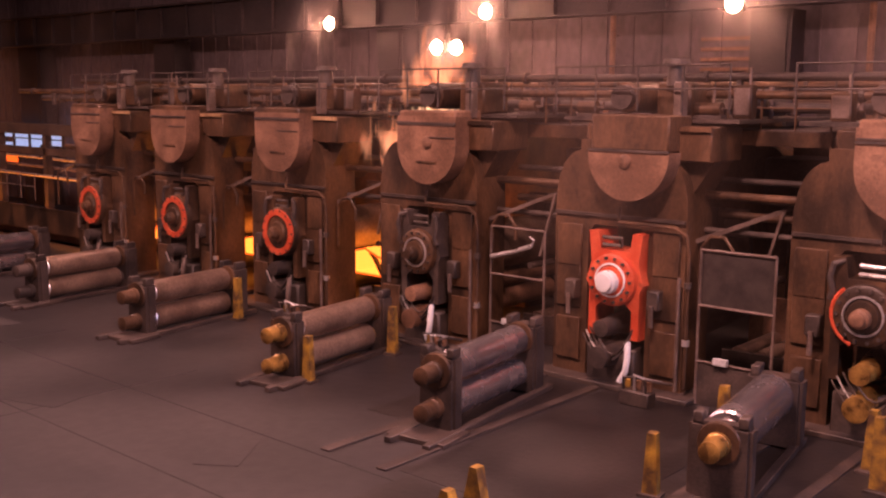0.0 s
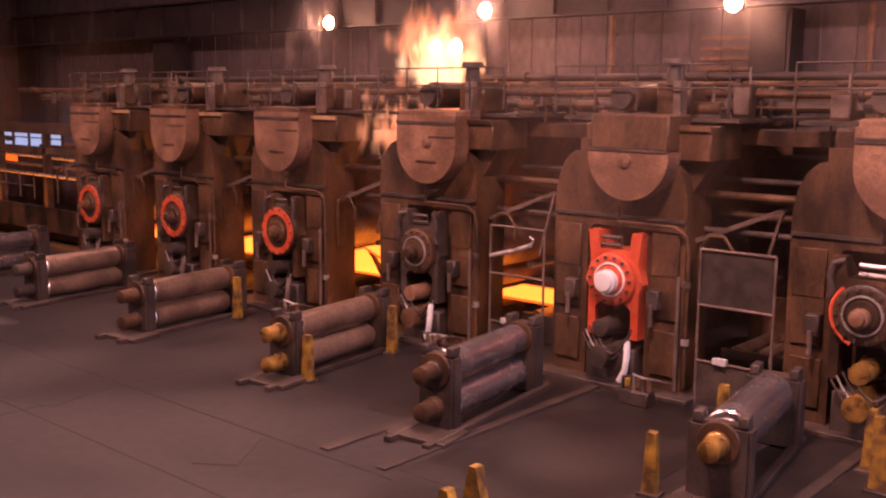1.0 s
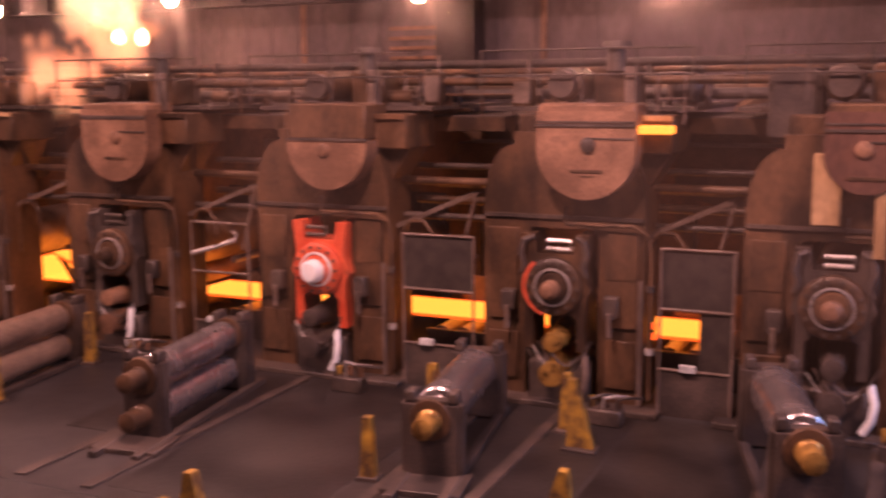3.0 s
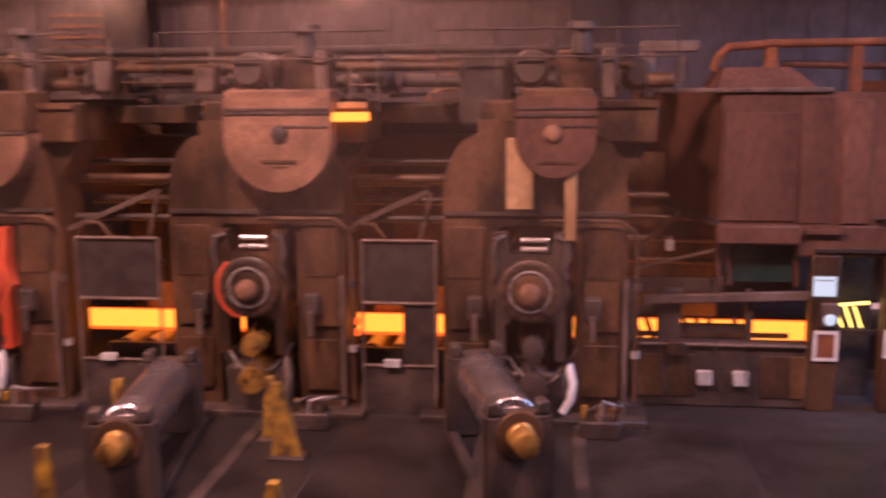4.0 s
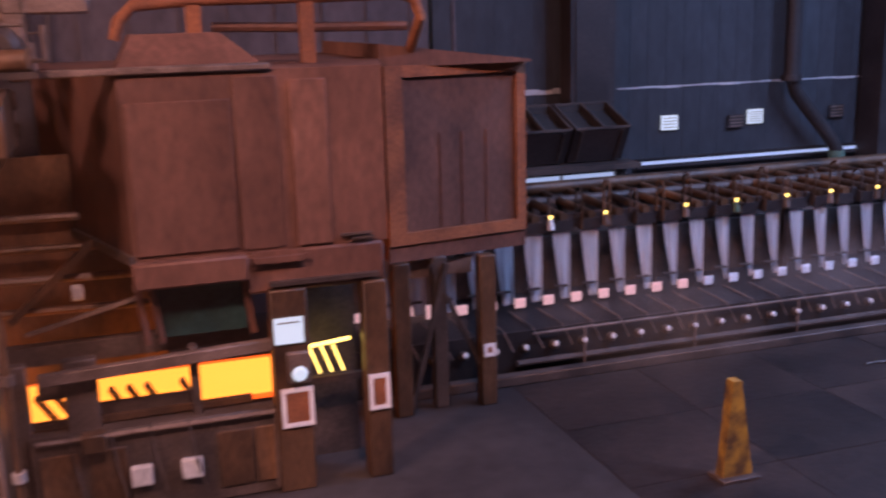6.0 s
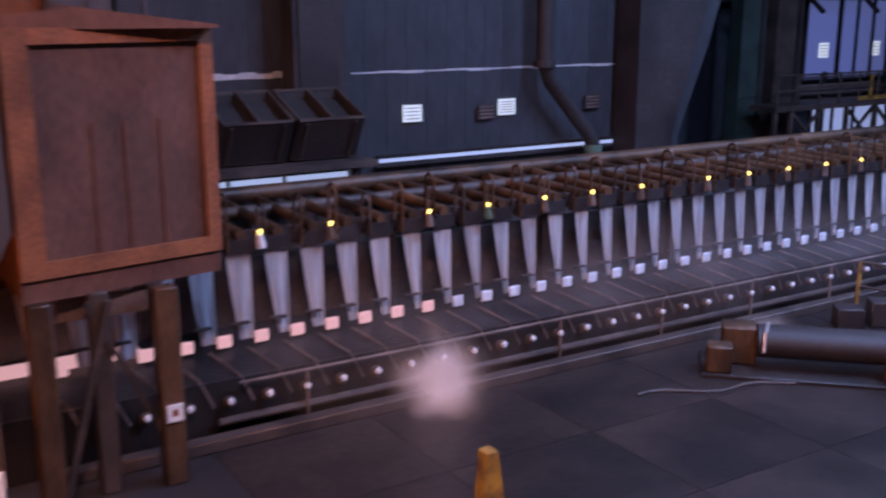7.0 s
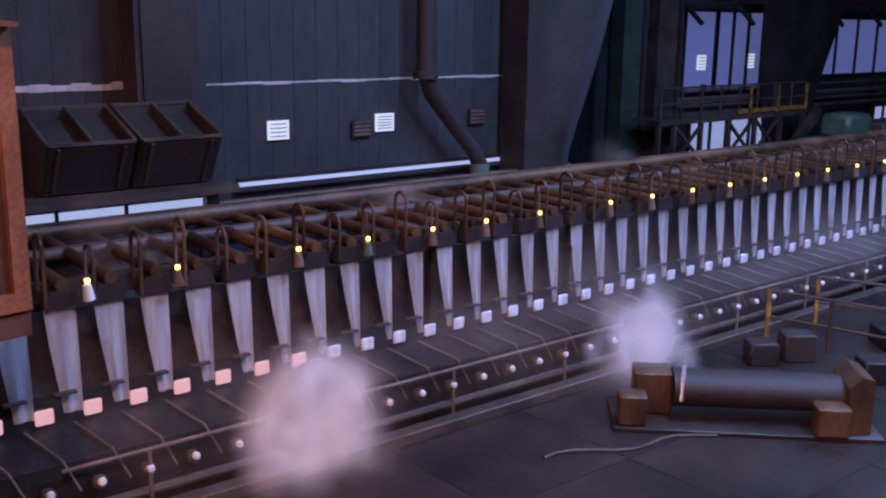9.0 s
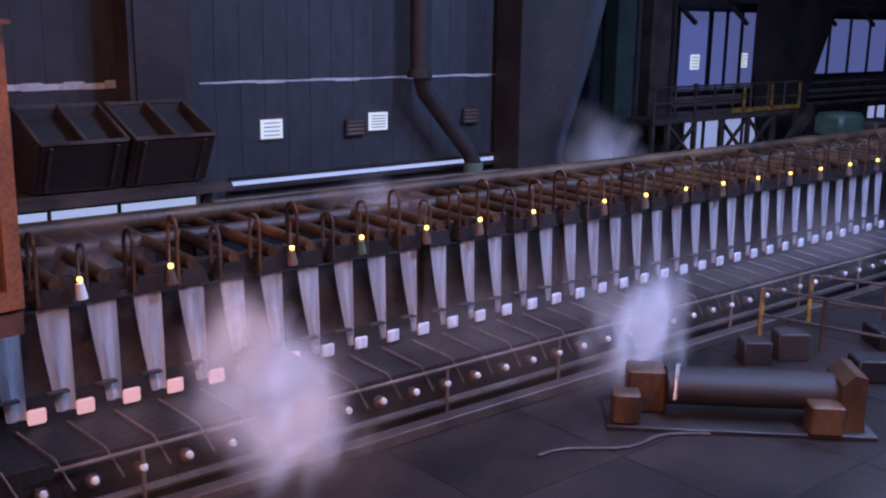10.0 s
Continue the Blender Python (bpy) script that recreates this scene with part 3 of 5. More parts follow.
# ---- entry side ----
def entry():
    e = thing("entry_table", -1.0, 3.6, 0, "dark entry roller table with lit side guides", "roller table")
    part("bed", bx(B(), -9, 0, 0.35, 22, 2.6, 0.5), IRON_DARK, e)
    for k in range(16):
        part("table_roller", cyl(B(), (-18 + 1.2 * k, -1.1, 0.62), (-18 + 1.2 * k, 1.1, 0.62), 0.18, None, 12), RUSTROLL, e)
    part("side_guide", bx(B(), -6.2, -1.66, 1.0, 21.6, 0.12, 1.0), IRON, e)
    part("gantry", bx(B(), -6, 0.6, 4.6, 16, 0.4, 0.5), IRON_DARK, e)
    part("gantry", bx(B(), -6, 0.6, 3.6, 16, 0.3, 0.3), IRON_DARK, e)
    for x in (-13, -8.5, -4, 0.5):
        part("gantry_post", bx(B(), x, 0.6, 2.4, 0.3, 0.3, 4.6), IRON_DARK, e)
    # three emitting strips imitate bluish-white reflective lines beyond the table
    for k, (x, z, w, hh) in enumerate(((-13.6, 4.05, 7.0, 0.28), (-12.6, 3.6, 5.0, 0.16), (-14.6, 3.3, 4.0, 0.24))):
        part("window", bx(B(), x, 4.6, z, w, 0.1, hh * 1.7), TUBE, e, "glowing strip put in for bluish-white reflections behind the entry table")
    for k in range(5):
        part("mullion", bx(B(), -17 + 1.8 * k, 4.5, 3.7, 0.12, 0.12, 1.6), IRON_DARK, e)
    for k in range(4):
        part("cross_rail", cyl(B(), (-18, 0.2 + 0.7 * k, 2.6 + 0.33 * k), (0.6, 0.2 + 0.7 * k, 2.5 + 0.3 * k), 0.07, None, 8), PIPE if k % 2 else BRIGHT, e)
    part("furnace_glow", bx(B(), -14.4, 3.4, 2.75, 3.4, 0.1, 0.5), HOTEDGE, e, "glowing furnace opening")
    rail_fence(e, -12, 1.0, -2.6, 2.0, 1.0, 1.2)
    # short bar with the same yellow emission as the bulbs
    part("lit_rail", bx(B(), -3.6, -2.5, 2.75, 2.2, 0.08, 0.12), BULB, e, "small glowing yellow bar")


entry()


# ---- spare rolls in front of the stands ----
def roll(x, z, barrel, neck, y0, label, r=0.31, turn=0):
    ro = thing("work_roll", x, y0, z, label, "roll", "spare work rolls")
    ro.rotation_euler.z = radians(turn)
    part("barrel", soften(lathe(B(), [(1.0, r - 0.03), (1.03, r), (3.55, r), (3.58, r - 0.03)], 0, 0, 32), 0.004), barrel, ro)
    part("neck", lathe(B(), [(0.02, 0.1), (0.05, 0.17), (0.40, 0.18), (0.42, 0.2), (1.01, 0.2)], 0, 0, 24), neck, ro, "greased roll neck")
    part("neck", lathe(B(), [(3.57, 0.2), (4.3, 0.18)], 0, 0, 20), neck, ro, "greased roll neck")
    part("collar", lathe(B(), [(0.93, 0.24), (1.0, 0.27)], 0, 0, 24), BRIGHT, ro)
    return ro


def rack(x, y0, zs, posts, label, big=False, turn=0):
    ra = thing("roll_rack", x, y0, 0, label, "roll rack", "racks of spare rolls")
    ra.rotation_euler.z = radians(turn)
    for s in (-0.42, 0.42):
        part("skid", soften(bx(B(), s, 2.0, 0.06, 0.16, 4.8, 0.12), 0.015), IRON_DARK, ra)
    top = max(zs)
    w = 0.5 if big else 0.40
    for y, d in ((0.72, 0.34), (3.95, 0.45)):
        bk = part("cradle", soften(bx(B(), 0, y, (top + 0.30) / 2, w * 2, d, top + 0.30), 0.06, 2), IRON_DARK, ra, "dark cast bearing chock")
        part("cover_plate", lathe(B(), [(y - d / 2 - 0.05, 0.25), (y - d / 2 - 0.04, 0.33), (y - d / 2 + 0.01, 0.35)], 0, top, 24), IRON, bk)
        part("lug", soften(bx(B(), -w * 0.7, y, top + 0.36, 0.16, d * 0.8, 0.18), 0.02), IRON_DARK, bk)
        part("lug", soften(bx(B(), w * 0.7, y, top + 0.36, 0.16, d * 0.8, 0.18), 0.02), IRON_DARK, bk)
    part("foot_plate", soften(bx(B(), 0, 0.3, 0.05, 1.3, 0.9, 0.1), 0.015), IRON_DARK, ra)
    for px, py, h in posts:
        po = part("stop_post", soften(prism(B(), [(px - 0.13, 0), (px + 0.13, 0), (px + 0.08, h), (px - 0.07, h)], py - 0.08, py + 0.08), 0.015), YELLOW, ra, "chipped yellow stop post")
        part("foot", bx(B(), px, py, 0.03, 0.36, 0.3, 0.06), IRON_DARK, po)
    return ra


RACKS = [  # x, front end, barrel, neck, heights of the rolls, stop posts, turn
    (4.9, -5.1, STEEL, IRON_DARK, (1.05, 0.40), (), 7),
    (10.4, -5.0, RUSTROLL, IRON_DARK, (1.05, 0.40), (), 7),
    (16.25, -5.1, RUSTROLL, IRON, (1.08, 0.40), ((0.75, 3.4, 1.2),), 7),
    (22.2, -5.2, RUSTROLL, BRASS, (1.08, 0.40), ((0.62, 0.7, 1.05), (0.72, 3.7, 1.2)), 8),
    (27.1, -5.6, STEEL, IRON, (1.20, 0.50), (), 8),
    (32.6, -5.25, STEEL, BRASS, (1.02,), ((-1.0, 0.4, 1.05), (-0.55, 2.6, 1.35)), 9),
    (38.25, -4.75, STEEL, BRASS, (1.15,), (), 15),
]
for x, y0, barrel, neck, zs, posts, turn in RACKS:
    look_word = "bright ground steel" if barrel is STEEL else "dull rust-brown used"
    rack(x, y0, zs, posts, "dark steel cradle rack holding spare rolls", len(zs) == 1, turn)
    for z in zs:
        roll(x, z, barrel, neck, y0, look_word + " work roll with greased necks lying in a rack", 0.4 if len(zs) == 1 else 0.31, turn)


def floor_manifold(x, y, seed):
    rnd = random.Random(seed)
    f = thing("floor_manifold", x, y, 0, "greasy water manifold with bent hoses on the mill floor", "manifold", "floor manifolds")
    part("block", soften(bx(B(), 0, 0, 0.16, 0.7, 0.34, 0.32), 0.03), IRON_DARK, f)
    for k in range(3):
        a = -0.25 + 0.25 * k
        part("hose", tube(B(), [(a, -0.1, 0.3), (a + 0.05, -0.22, 0.52 + 0.2 * rnd.random()), (a + 0.25, -0.1, 0.6), (a + 0.4, 0.25, 0.5)], 0.03, 7), BRIGHT if k == 1 else IRON_DARK, f)
        part("valve", cyl(B(), (a, 0.06, 0.32), (a, 0.06, 0.46 + 0.1 * rnd.random()), 0.06, None, 8), CAP if k else YELLOW, f)


for k in range(2, 8):
    floor_manifold(STAND_X[k] + 1.15, -0.95, 60 + k)


def stop(x, y, h, lean=0.0):
    s = thing("stop_post", x, y, 0, "chipped yellow steel stop post on a dark foot", "stop post", "yellow stop posts")
    part("blade", soften(prism(B(), [(-0.24, 0.04), (0.24, 0.04), (0.06 + lean, h), (-0.07 + lean, h)], -0.09, 0.09), 0.02), YELLOW, s)
    part("foot", soften(bx(B(), 0, 0, 0.03, 0.6, 0.42, 0.06), 0.01), IRON_DARK, s)


for x, y, h, lean in ((30.1, -7.6, 0.85, 0), (29.8, -7.9, 0.5, 0), (34.3, -2.4, 1.25, -0.15), (34.9, -5.6, 0.9, 0.1), (33.9, -1.6, 1.1, -0.1), (49.2, -1.0, 1.45, -0.05)):
    stop(x, y, h, lean)
for x in (26.2, 27.6, 31.9, 33.4, 37.4, 39.0):
    t = tagged(part("floor_rail", soften(bx(B(), x, -3.6, 0.02, 0.22, 7.0, 0.04), 0.008), IRON_DARK), "dark flush roll-change rail set in the floor", "rail", "roll-change rails")


# ---- gauge house after the last stand ----
def quad_prism(bm, low, high):
    """A solid between two four-cornered faces."""
    a, b = [bm.verts.new(p) for p in low], [bm.verts.new(p) for p in high]
    bm.faces.new(a[::-1])
    bm.faces.new(b)
    for k in range(4):
        bm.faces.new((a[k], a[(k + 1) % 4], b[(k + 1) % 4], b[k]))
    return bm


def gauge_house():
    h = thing("gauge_house", 0, 0, 0, "heat-rusted sheet steel gauge house raised on legs over the line", "gauge house")
    body = part("body", soften(plan(B(), [(41.5, 1.0), (44.87, 1.0), (45.38, 3.0), (45.38, 7.2), (40.3, 7.2), (40.3, 4.8)], 3.43, 5.80), 0.06, 2), HOUSE, h, "rust-red sheet steel cabin body")
    for x0, x1, d, z0, z1 in ((41.56, 42.86, 0.03, 3.50, 5.45), (42.9, 43.46, 0.012, 3.46, 5.72), (43.62, 44.10, 0.03, 3.46, 5.66)):
        part("panel", soften(bx(B(), (x0 + x1) / 2, 1.0 - d / 2, (z0 + z1) / 2, x1 - x0, d + 0.02, z1 - z0), 0.012), HOUSE, body)
    for x, z, w in ((44.42, 3.56, 0.42), (44.5, 3.50, 0.3)):
        part("weld_patch", bx(B(), x, 0.95, z, w, 0.05, 0.03), IRON_DARK, body)
    part("eave_trim", beam(B(), (41.5, 0.98, 3.46), (40.28, 4.8, 3.46), 0.08, 0.12), IRON_DARK, body)
    # lower skirt of the front
    part("sill", soften(bx(B(), 42.2, 0.93, 3.26, 1.46, 0.24, 0.34), 0.03), HOUSE, h)
    part("front_plate", soften(bx(B(), 43.86, 1.05, 3.14, 1.9, 0.16, 0.58), 0.04), HOUSE, h)
    part("front_bulge", soften(bx(B(), 43.35, 0.96, 3.32, 0.8, 0.2, 0.22), 0.07, 2), HOUSE, h)
    part("header_bar", bx(B(), 43.95, 0.93, 2.98, 1.5, 0.1, 0.06), IRON_DARK, h)
    # vent box beside the cabin
    x0, y0, x1, y1 = 45.40, 3.0, 47.9, 3.4
    n = math.hypot(x1 - x0, y1 - y0)
    ux, uy = (x1 - x0) / n, (y1 - y0) / n

    def slab(s0, s1, out, z0, z1):
        c = [(x0 + ux * s + uy * o, y0 + uy * s - ux * o) for s, o in ((s0, 0.0), (s1, 0.0), (s1, out), (s0, out))]
        return plan(B(), c, z0, z1)

    box = part("vent_box", soften(plan(B(), [(x0, y0), (x1, y1), (x1, 7.2), (x0, 7.2)], 2.60, 5.68), 0.04), HOUSE, h, "boxed vent housing of rusted sheet")
    part("vent_roof", prism(B(), [(x0 - 0.02, 5.66), (x1 + 0.01, 5.66), (x1 + 0.01, 5.70), (x0 - 0.02, 6.02)], y0 + 0.02, 7.2), HOUSE, box)
    gr = part("vent_panel", slab(0.28, n - 0.15, 0.025, 3.02, 5.52), VENT, box, "dark streaked vent panel")
    for s0, s1, z0, z1 in ((0, 0.30, 2.86, 5.68), (n - 0.17, n, 2.86, 5.68), (0.30, n - 0.17, 2.86, 3.05), (0.30, n - 0.17, 5.50, 5.68)):
        part("frame_bar", soften(slab(s0, s1, 0.10, z0, z1), 0.02), RUST, gr, "orange rusted frame bar")
    for s in (0.95, 1.35, 1.8):
        part("slat", slab(s, s + 0.05, 0.045, 3.06, 4.6), HOUSE, gr)
    part("skirt", soften(slab(0, n, 0.05, 2.58, 2.84), 0.015), HOUSE, box)
    # hatch, hoist loop and duct on the roof
    part("roof_lip", soften(bx(B(), 41.9, 1.1, 5.84, 3.0, 0.34, 0.09), 0.02), PIPE, h, "pale grey roof edge")
    part("hatch_hood", quad_prism(B(), [(41.5, 1.9, 5.79), (43.5, 1.9, 5.79), (43.5, 4.2, 5.79), (41.5, 4.2, 5.79)], [(41.75, 2.4, 6.27), (42.95, 2.4, 6.27), (42.95, 3.9, 6.27), (41.75, 3.9, 6.27)]), HOUSE, h)
    part("hoist_loop", tube(B(), [(41.55, 2.5, 6.2), (41.62, 2.5, 6.45), (41.82, 2.5, 6.65), (42.6, 2.5, 6.71), (44.2, 2.5, 6.72), (45.6, 2.5, 6.74), (45.82, 2.5, 6.66), (45.9, 2.5, 6.4), (45.9, 3.1, 5.9)], 0.085, 10), RUST, h, "rusty bent tube over the roof")
    part("hoist_loop", tube(B(), [(42.9, 2.9, 6.34), (44.2, 2.9, 6.30), (45.8, 2.9, 6.28)], 0.07, 8), HOUSE, h)
    for x, z in ((42.62, 6.2), (44.2, 5.78)):
        part("hoist_post", bx(B(), x, 2.55, (z + 6.7) / 2, 0.2, 0.2, 6.7 - z), RUST, h)
    part("roof_duct", soften(bx(B(), 40.72, 2.6, 6.68, 1.1, 0.3, 0.22), 0.03), PIPE, h, "grey lagged duct with a square elbow")
    part("roof_duct", soften(bx(B(), 40.3, 2.6, 6.15, 0.26, 0.28, 0.9), 0.03), PIPE, h, "grey lagged duct with a square elbow")
    # legs and braces under the vent box
    for x, y, z in ((47.02, 2.95, 2.59), (45.55, 2.95, 2.59), (47.6, 6.9, 2.59), (45.7, 6.9, 2.59), (40.6, 6.9, 3.42)):
        part("leg", soften(bx(B(), x, y, z / 2, 0.28, 0.26, z), 0.02), IRON, h)
    part("brace", beam(B(), (45.7, 2.95, 0.1), (46.35, 2.95, 2.5), 0.08, 0.08), IRON_DARK, h)
    part("brace", beam(B(), (46.95, 3.0, 0.6), (46.1, 3.0, 2.5), 0.07, 0.07), IRON_DARK, h)
    part("mid_post", soften(bx(B(), 46.25, 3.1, 1.3, 0.24, 0.2, 2.6), 0.02), IRON_DARK, h)
    part("grey_panel", bx(B(), 46.35, 3.3, 2.36, 1.1, 0.05, 0.28), PIPE, h)
    # window, ledge and bay below the cabin
    win = part("window", bx(B(), 42.3, 1.25, 2.68, 1.2, 0.04, 0.68, Euler((radians(-8), 0, 0)).to_matrix()), GLASSD, h, "dark green control window")
    for x in (41.5, 41.68, 42.88):
        part("window_post", beam(B(), (x + 0.1, 1.15, 2.28), (x, 1.1, 3.12), 0.06, 0.07), HOUSE, win)
    part("ledge", soften(beam(B(), (40.2, 0.98, 2.02), (43.2, 0.98, 2.14), 0.14, 0.16), 0.015), PIPE, h)
    part("stay", beam(B(), (40.1, 1.3, 2.55), (41.5, 1.1, 2.95), 0.06, 0.05), PIPE, h)
    part("dark_bay", bx(B(), 44.05, 1.95, 1.55, 1.0, 0.08, 3.1), IRON_DARK, h)
    part("pier", soften(bx(B(), 43.42, 1.0, 1.45, 0.5, 0.3, 2.9), 0.02), IRON, h)
    part("door_post", soften(bx(B(), 44.62, 1.0, 1.45, 0.34, 0.3, 2.9), 0.02), IRON, h)
    # these rails emit yellow in place of light falling on them
    for k in range(3):
        part("lit_rail", beam(B(), (43.92 + 0.17 * k, 1.5, 1.45), (43.78 + 0.17 * k, 1.5, 1.84), 0.05, 0.03), BULB, h, "pale slanted rail with a glow of its own")
    part("lit_rail", beam(B(), (43.72, 1.5, 1.86), (44.38, 1.5, 1.92), 0.05, 0.04), BULB, h, "pale slanted rail with a glow of its own")
    part("bay_beam", bx(B(), 44.0, 1.5, 1.35, 1.1, 0.1, 0.1), IRON_DARK, h)
    return h


gauge_house()


def notice(x, y, z, w, hgt, lines, frame_only, label):
    s = thing("notice_board", x, y, z, label, "sign", "notices")
    if frame_only:
        part("panel", bx(B(), 0, 0, 0, w - 0.08, 0.02, hgt - 0.08), RUST, s)
        for sx in (-1, 1):
            part("frame_bar", bx(B(), sx * (w / 2 - 0.03), -0.012, 0, 0.06, 0.03, hgt), WHITE, s)
            part("frame_bar", bx(B(), 0, -0.012, sx * (hgt / 2 - 0.03), w - 0.12, 0.03, 0.06), WHITE, s)
    else:
        part("panel", bx(B(), 0, 0, 0, w, 0.03, hgt), SIGNLIT, s)
        for k in range(lines):
            part("line_bar", bx(B(), 0, -0.02, hgt * (0.32 - 0.64 * k / max(1, lines - 1)), w * 0.75, 0.01, hgt * 0.05), PIPE, s)
    return s


notice(43.4, 0.832, 2.34, 0.40, 0.36, 1, False, "white enamel notice on the gauge house pier")
lampb = thing("signal_lamp", 43.5, 0.80, 1.82, "small grey signal box with a bright round lamp", "signal lamp")
part("case", soften(bx(B(), 0, 0, 0, 0.32, 0.1, 0.44), 0.02), PIPE, lampb)
part("lens", lathe(B(), [(-0.1, 0.07), (-0.05, 0.11)], 0, -0.08, 14), SIGNLIT, lampb)
notice(43.46, 0.838, 1.24, 0.44, 0.56, 0, True, "rust panel in a white frame on the pier")
notice(44.62, 0.838, 1.30, 0.30, 0.52, 0, True, "white framed plate on the house's door post")
notice(47.02, 2.806, 0.98, 0.2, 0.22, 0, True, "small white framed plate on a house leg")


def gauge_table():
    g = thing("gauge_table", 41.7, 1.5, 0, "dark machine desk in front of the glowing strip", "machine table")
    part("front", soften(bx(B(), -0.1, -0.4, 0.62, 3.2, 0.3, 1.24), 0.03), IRON_DARK, g)
    for x in (-0.35, 0.3):
        part("pale_box", soften(bx(B(), x, -0.6, 0.57, 0.28, 0.12, 0.28), 0.02), CHALK, g)
    for x, w in ((-1.75, 0.2), (-1.0, 0.42), (0.45, 0.12)):
        part("stanchion", soften(bx(B(), x, -0.3, 1.1, w, 0.2, 2.2), 0.02), IRON_DARK, g)
    part("guide_plate", soften(bx(B(), -0.2, -0.15, 1.36, 1.2, 0.06, 0.3), 0.015), IRON_DARK, g)
    part("guide_plate", soften(bx(B(), -1.35, -0.1, 1.72, 0.4, 0.06, 0.22), 0.015), IRON_DARK, g)
    for k in (0, 1, 4, 5, 6, 8):
        part("guide_tooth", beam(B(), (-1.4 + 0.24 * k, 0.75, 0.95), (-1.62 + 0.24 * k, 0.35, 1.5), 0.05, 0.08), IRON_DARK, g)
    for x in (-1.35, -0.75, 0.9, 1.4):
        part("access_panel", soften(bx(B(), x, -0.565, 0.6, 0.46, 0.03, 0.8), 0.01), IRON, g)
    part("conduit", tube(B(), [(-1.6, -0.6, 1.2), (1.45, -0.6, 1.2), (1.45, -0.6, 0.1)], 0.035), PIPE, g)
    part("valve_block", soften(bx(B(), -0.9, -0.65, 1.15, 0.3, 0.2, 0.26), 0.02), IRON, g)
    for k in range(4):
        part("cable", tube(B(), [(-1.2 + 0.5 * k, -0.6, 1.3), (-1.15 + 0.5 * k, -0.68, 0.8), (-1.05 + 0.5 * k, -0.62, 0.3)], 0.018, 6), IRON_DARK, g)
    part("bay_backing", bx(B(), -1.0, 1.9, 2.9, 2.4, 0.1, 3.4), IRON, g)
    for k in range(4):
        part("bay_pipe", cyl(B(), (-2.2, 1.2 + 0.15 * k, 2.5 + 0.42 * k), (0.1, 1.2 + 0.15 * k, 2.45 + 0.42 * k), 0.06, None, 8), PIPE if k % 2 else IRON, g)
    part("bay_brace", beam(B(), (-1.9, 1.0, 2.4), (-0.2, 1.0, 3.9), 0.1, 0.1), IRON, g)
    part("bay_lamp_box", soften(bx(B(), -0.95, 0.4, 2.9, 0.16, 0.16, 0.2), 0.02), CHALK, g)
    part("top_beam", bx(B(), -0.4, 0.0, 2.22, 3.3, 0.2, 0.26), IRON_DARK, g)
    part("low_beam", bx(B(), -0.4, -0.2, 1.30, 3.2, 0.12, 0.08), IRON, g)


gauge_table()


def loop(i, rise):
    """The threaded strip lifted by the looper between two stands."""
    h = thing("strip_loop", BAY_X[i], 3.3, 0, "glowing orange loop of hot strip lifted between stands", "steel strip", "strip loops")
    bm = B()
    pts = [(-2.42, 0.95), (-2.05, 0.92 + rise * 0.85), (-1.5, 0.92 + rise), (-0.5, 0.92 + rise * 0.6), (2.2, 0.89)]
    prism(bm, pts + [(x, z - 0.03) for x, z in pts[::-1]], -1.35, 0.72)
    part("sheet", bm, HOT, h)
    part("hot_side", prism(B(), pts + [(x, z - 0.05) for x, z in pts[::-1]], -1.4, -1.355), HOTEDGE, h)
    part("looper_roll", cyl(B(), (-1.5, -1.1, 0.74 + rise), (-1.5, 0.9, 0.74 + rise), 0.13, None, 14), IRON_DARK, h)
    part("looper_arm", beam(B(), (-0.7, -1.08, 0.5), (-1.5, -1.08, 0.74 + rise), 0.12, 0.1), IRON_DARK, h)


for i, rise in ((1, 0.75), (2, 0.75), (3, 0.9)):
    loop(i, rise)


# pipes that run along the top of the whole line
for k, (y, z, r) in enumerate(((1.6, 6.32, 0.09), (2.6, 6.05, 0.12), (4.4, 6.75, 0.10), (4.8, 6.1, 0.14), (6.7, 5.2, 0.16), (6.7, 4.7, 0.12), (6.6, 6.6, 0.08))):
    p = thing("service_pipe", 18, y, z, "long grimy service pipe running over the mill stands", "pipe", "overhead service pipes")
    part("run", cyl(B(), (-20, 0, 0), (21.9, 0, 0), r, None, 10), (IRON, IRON_DARK, IRON_DARK)[k % 3], p)
    for q in range(8):
        part("flange", cyl(B(), (-18.9 + 5.5 * q + 0.4 * k, 0, 0), (-18.8 + 5.5 * q + 0.4 * k, 0, 0), r * 1.6, None, 10), IRON_DARK, p)
        part("saddle", bx(B(), -17.2 + 5.5 * q, 0, -(z - 5.8) / 2 if z > 5.8 else -z / 2 + 2.3, 0.12, 0.14, abs(z - 5.8) + 0.02 if z > 5.8 else z - 4.5), IRON_DARK, p)

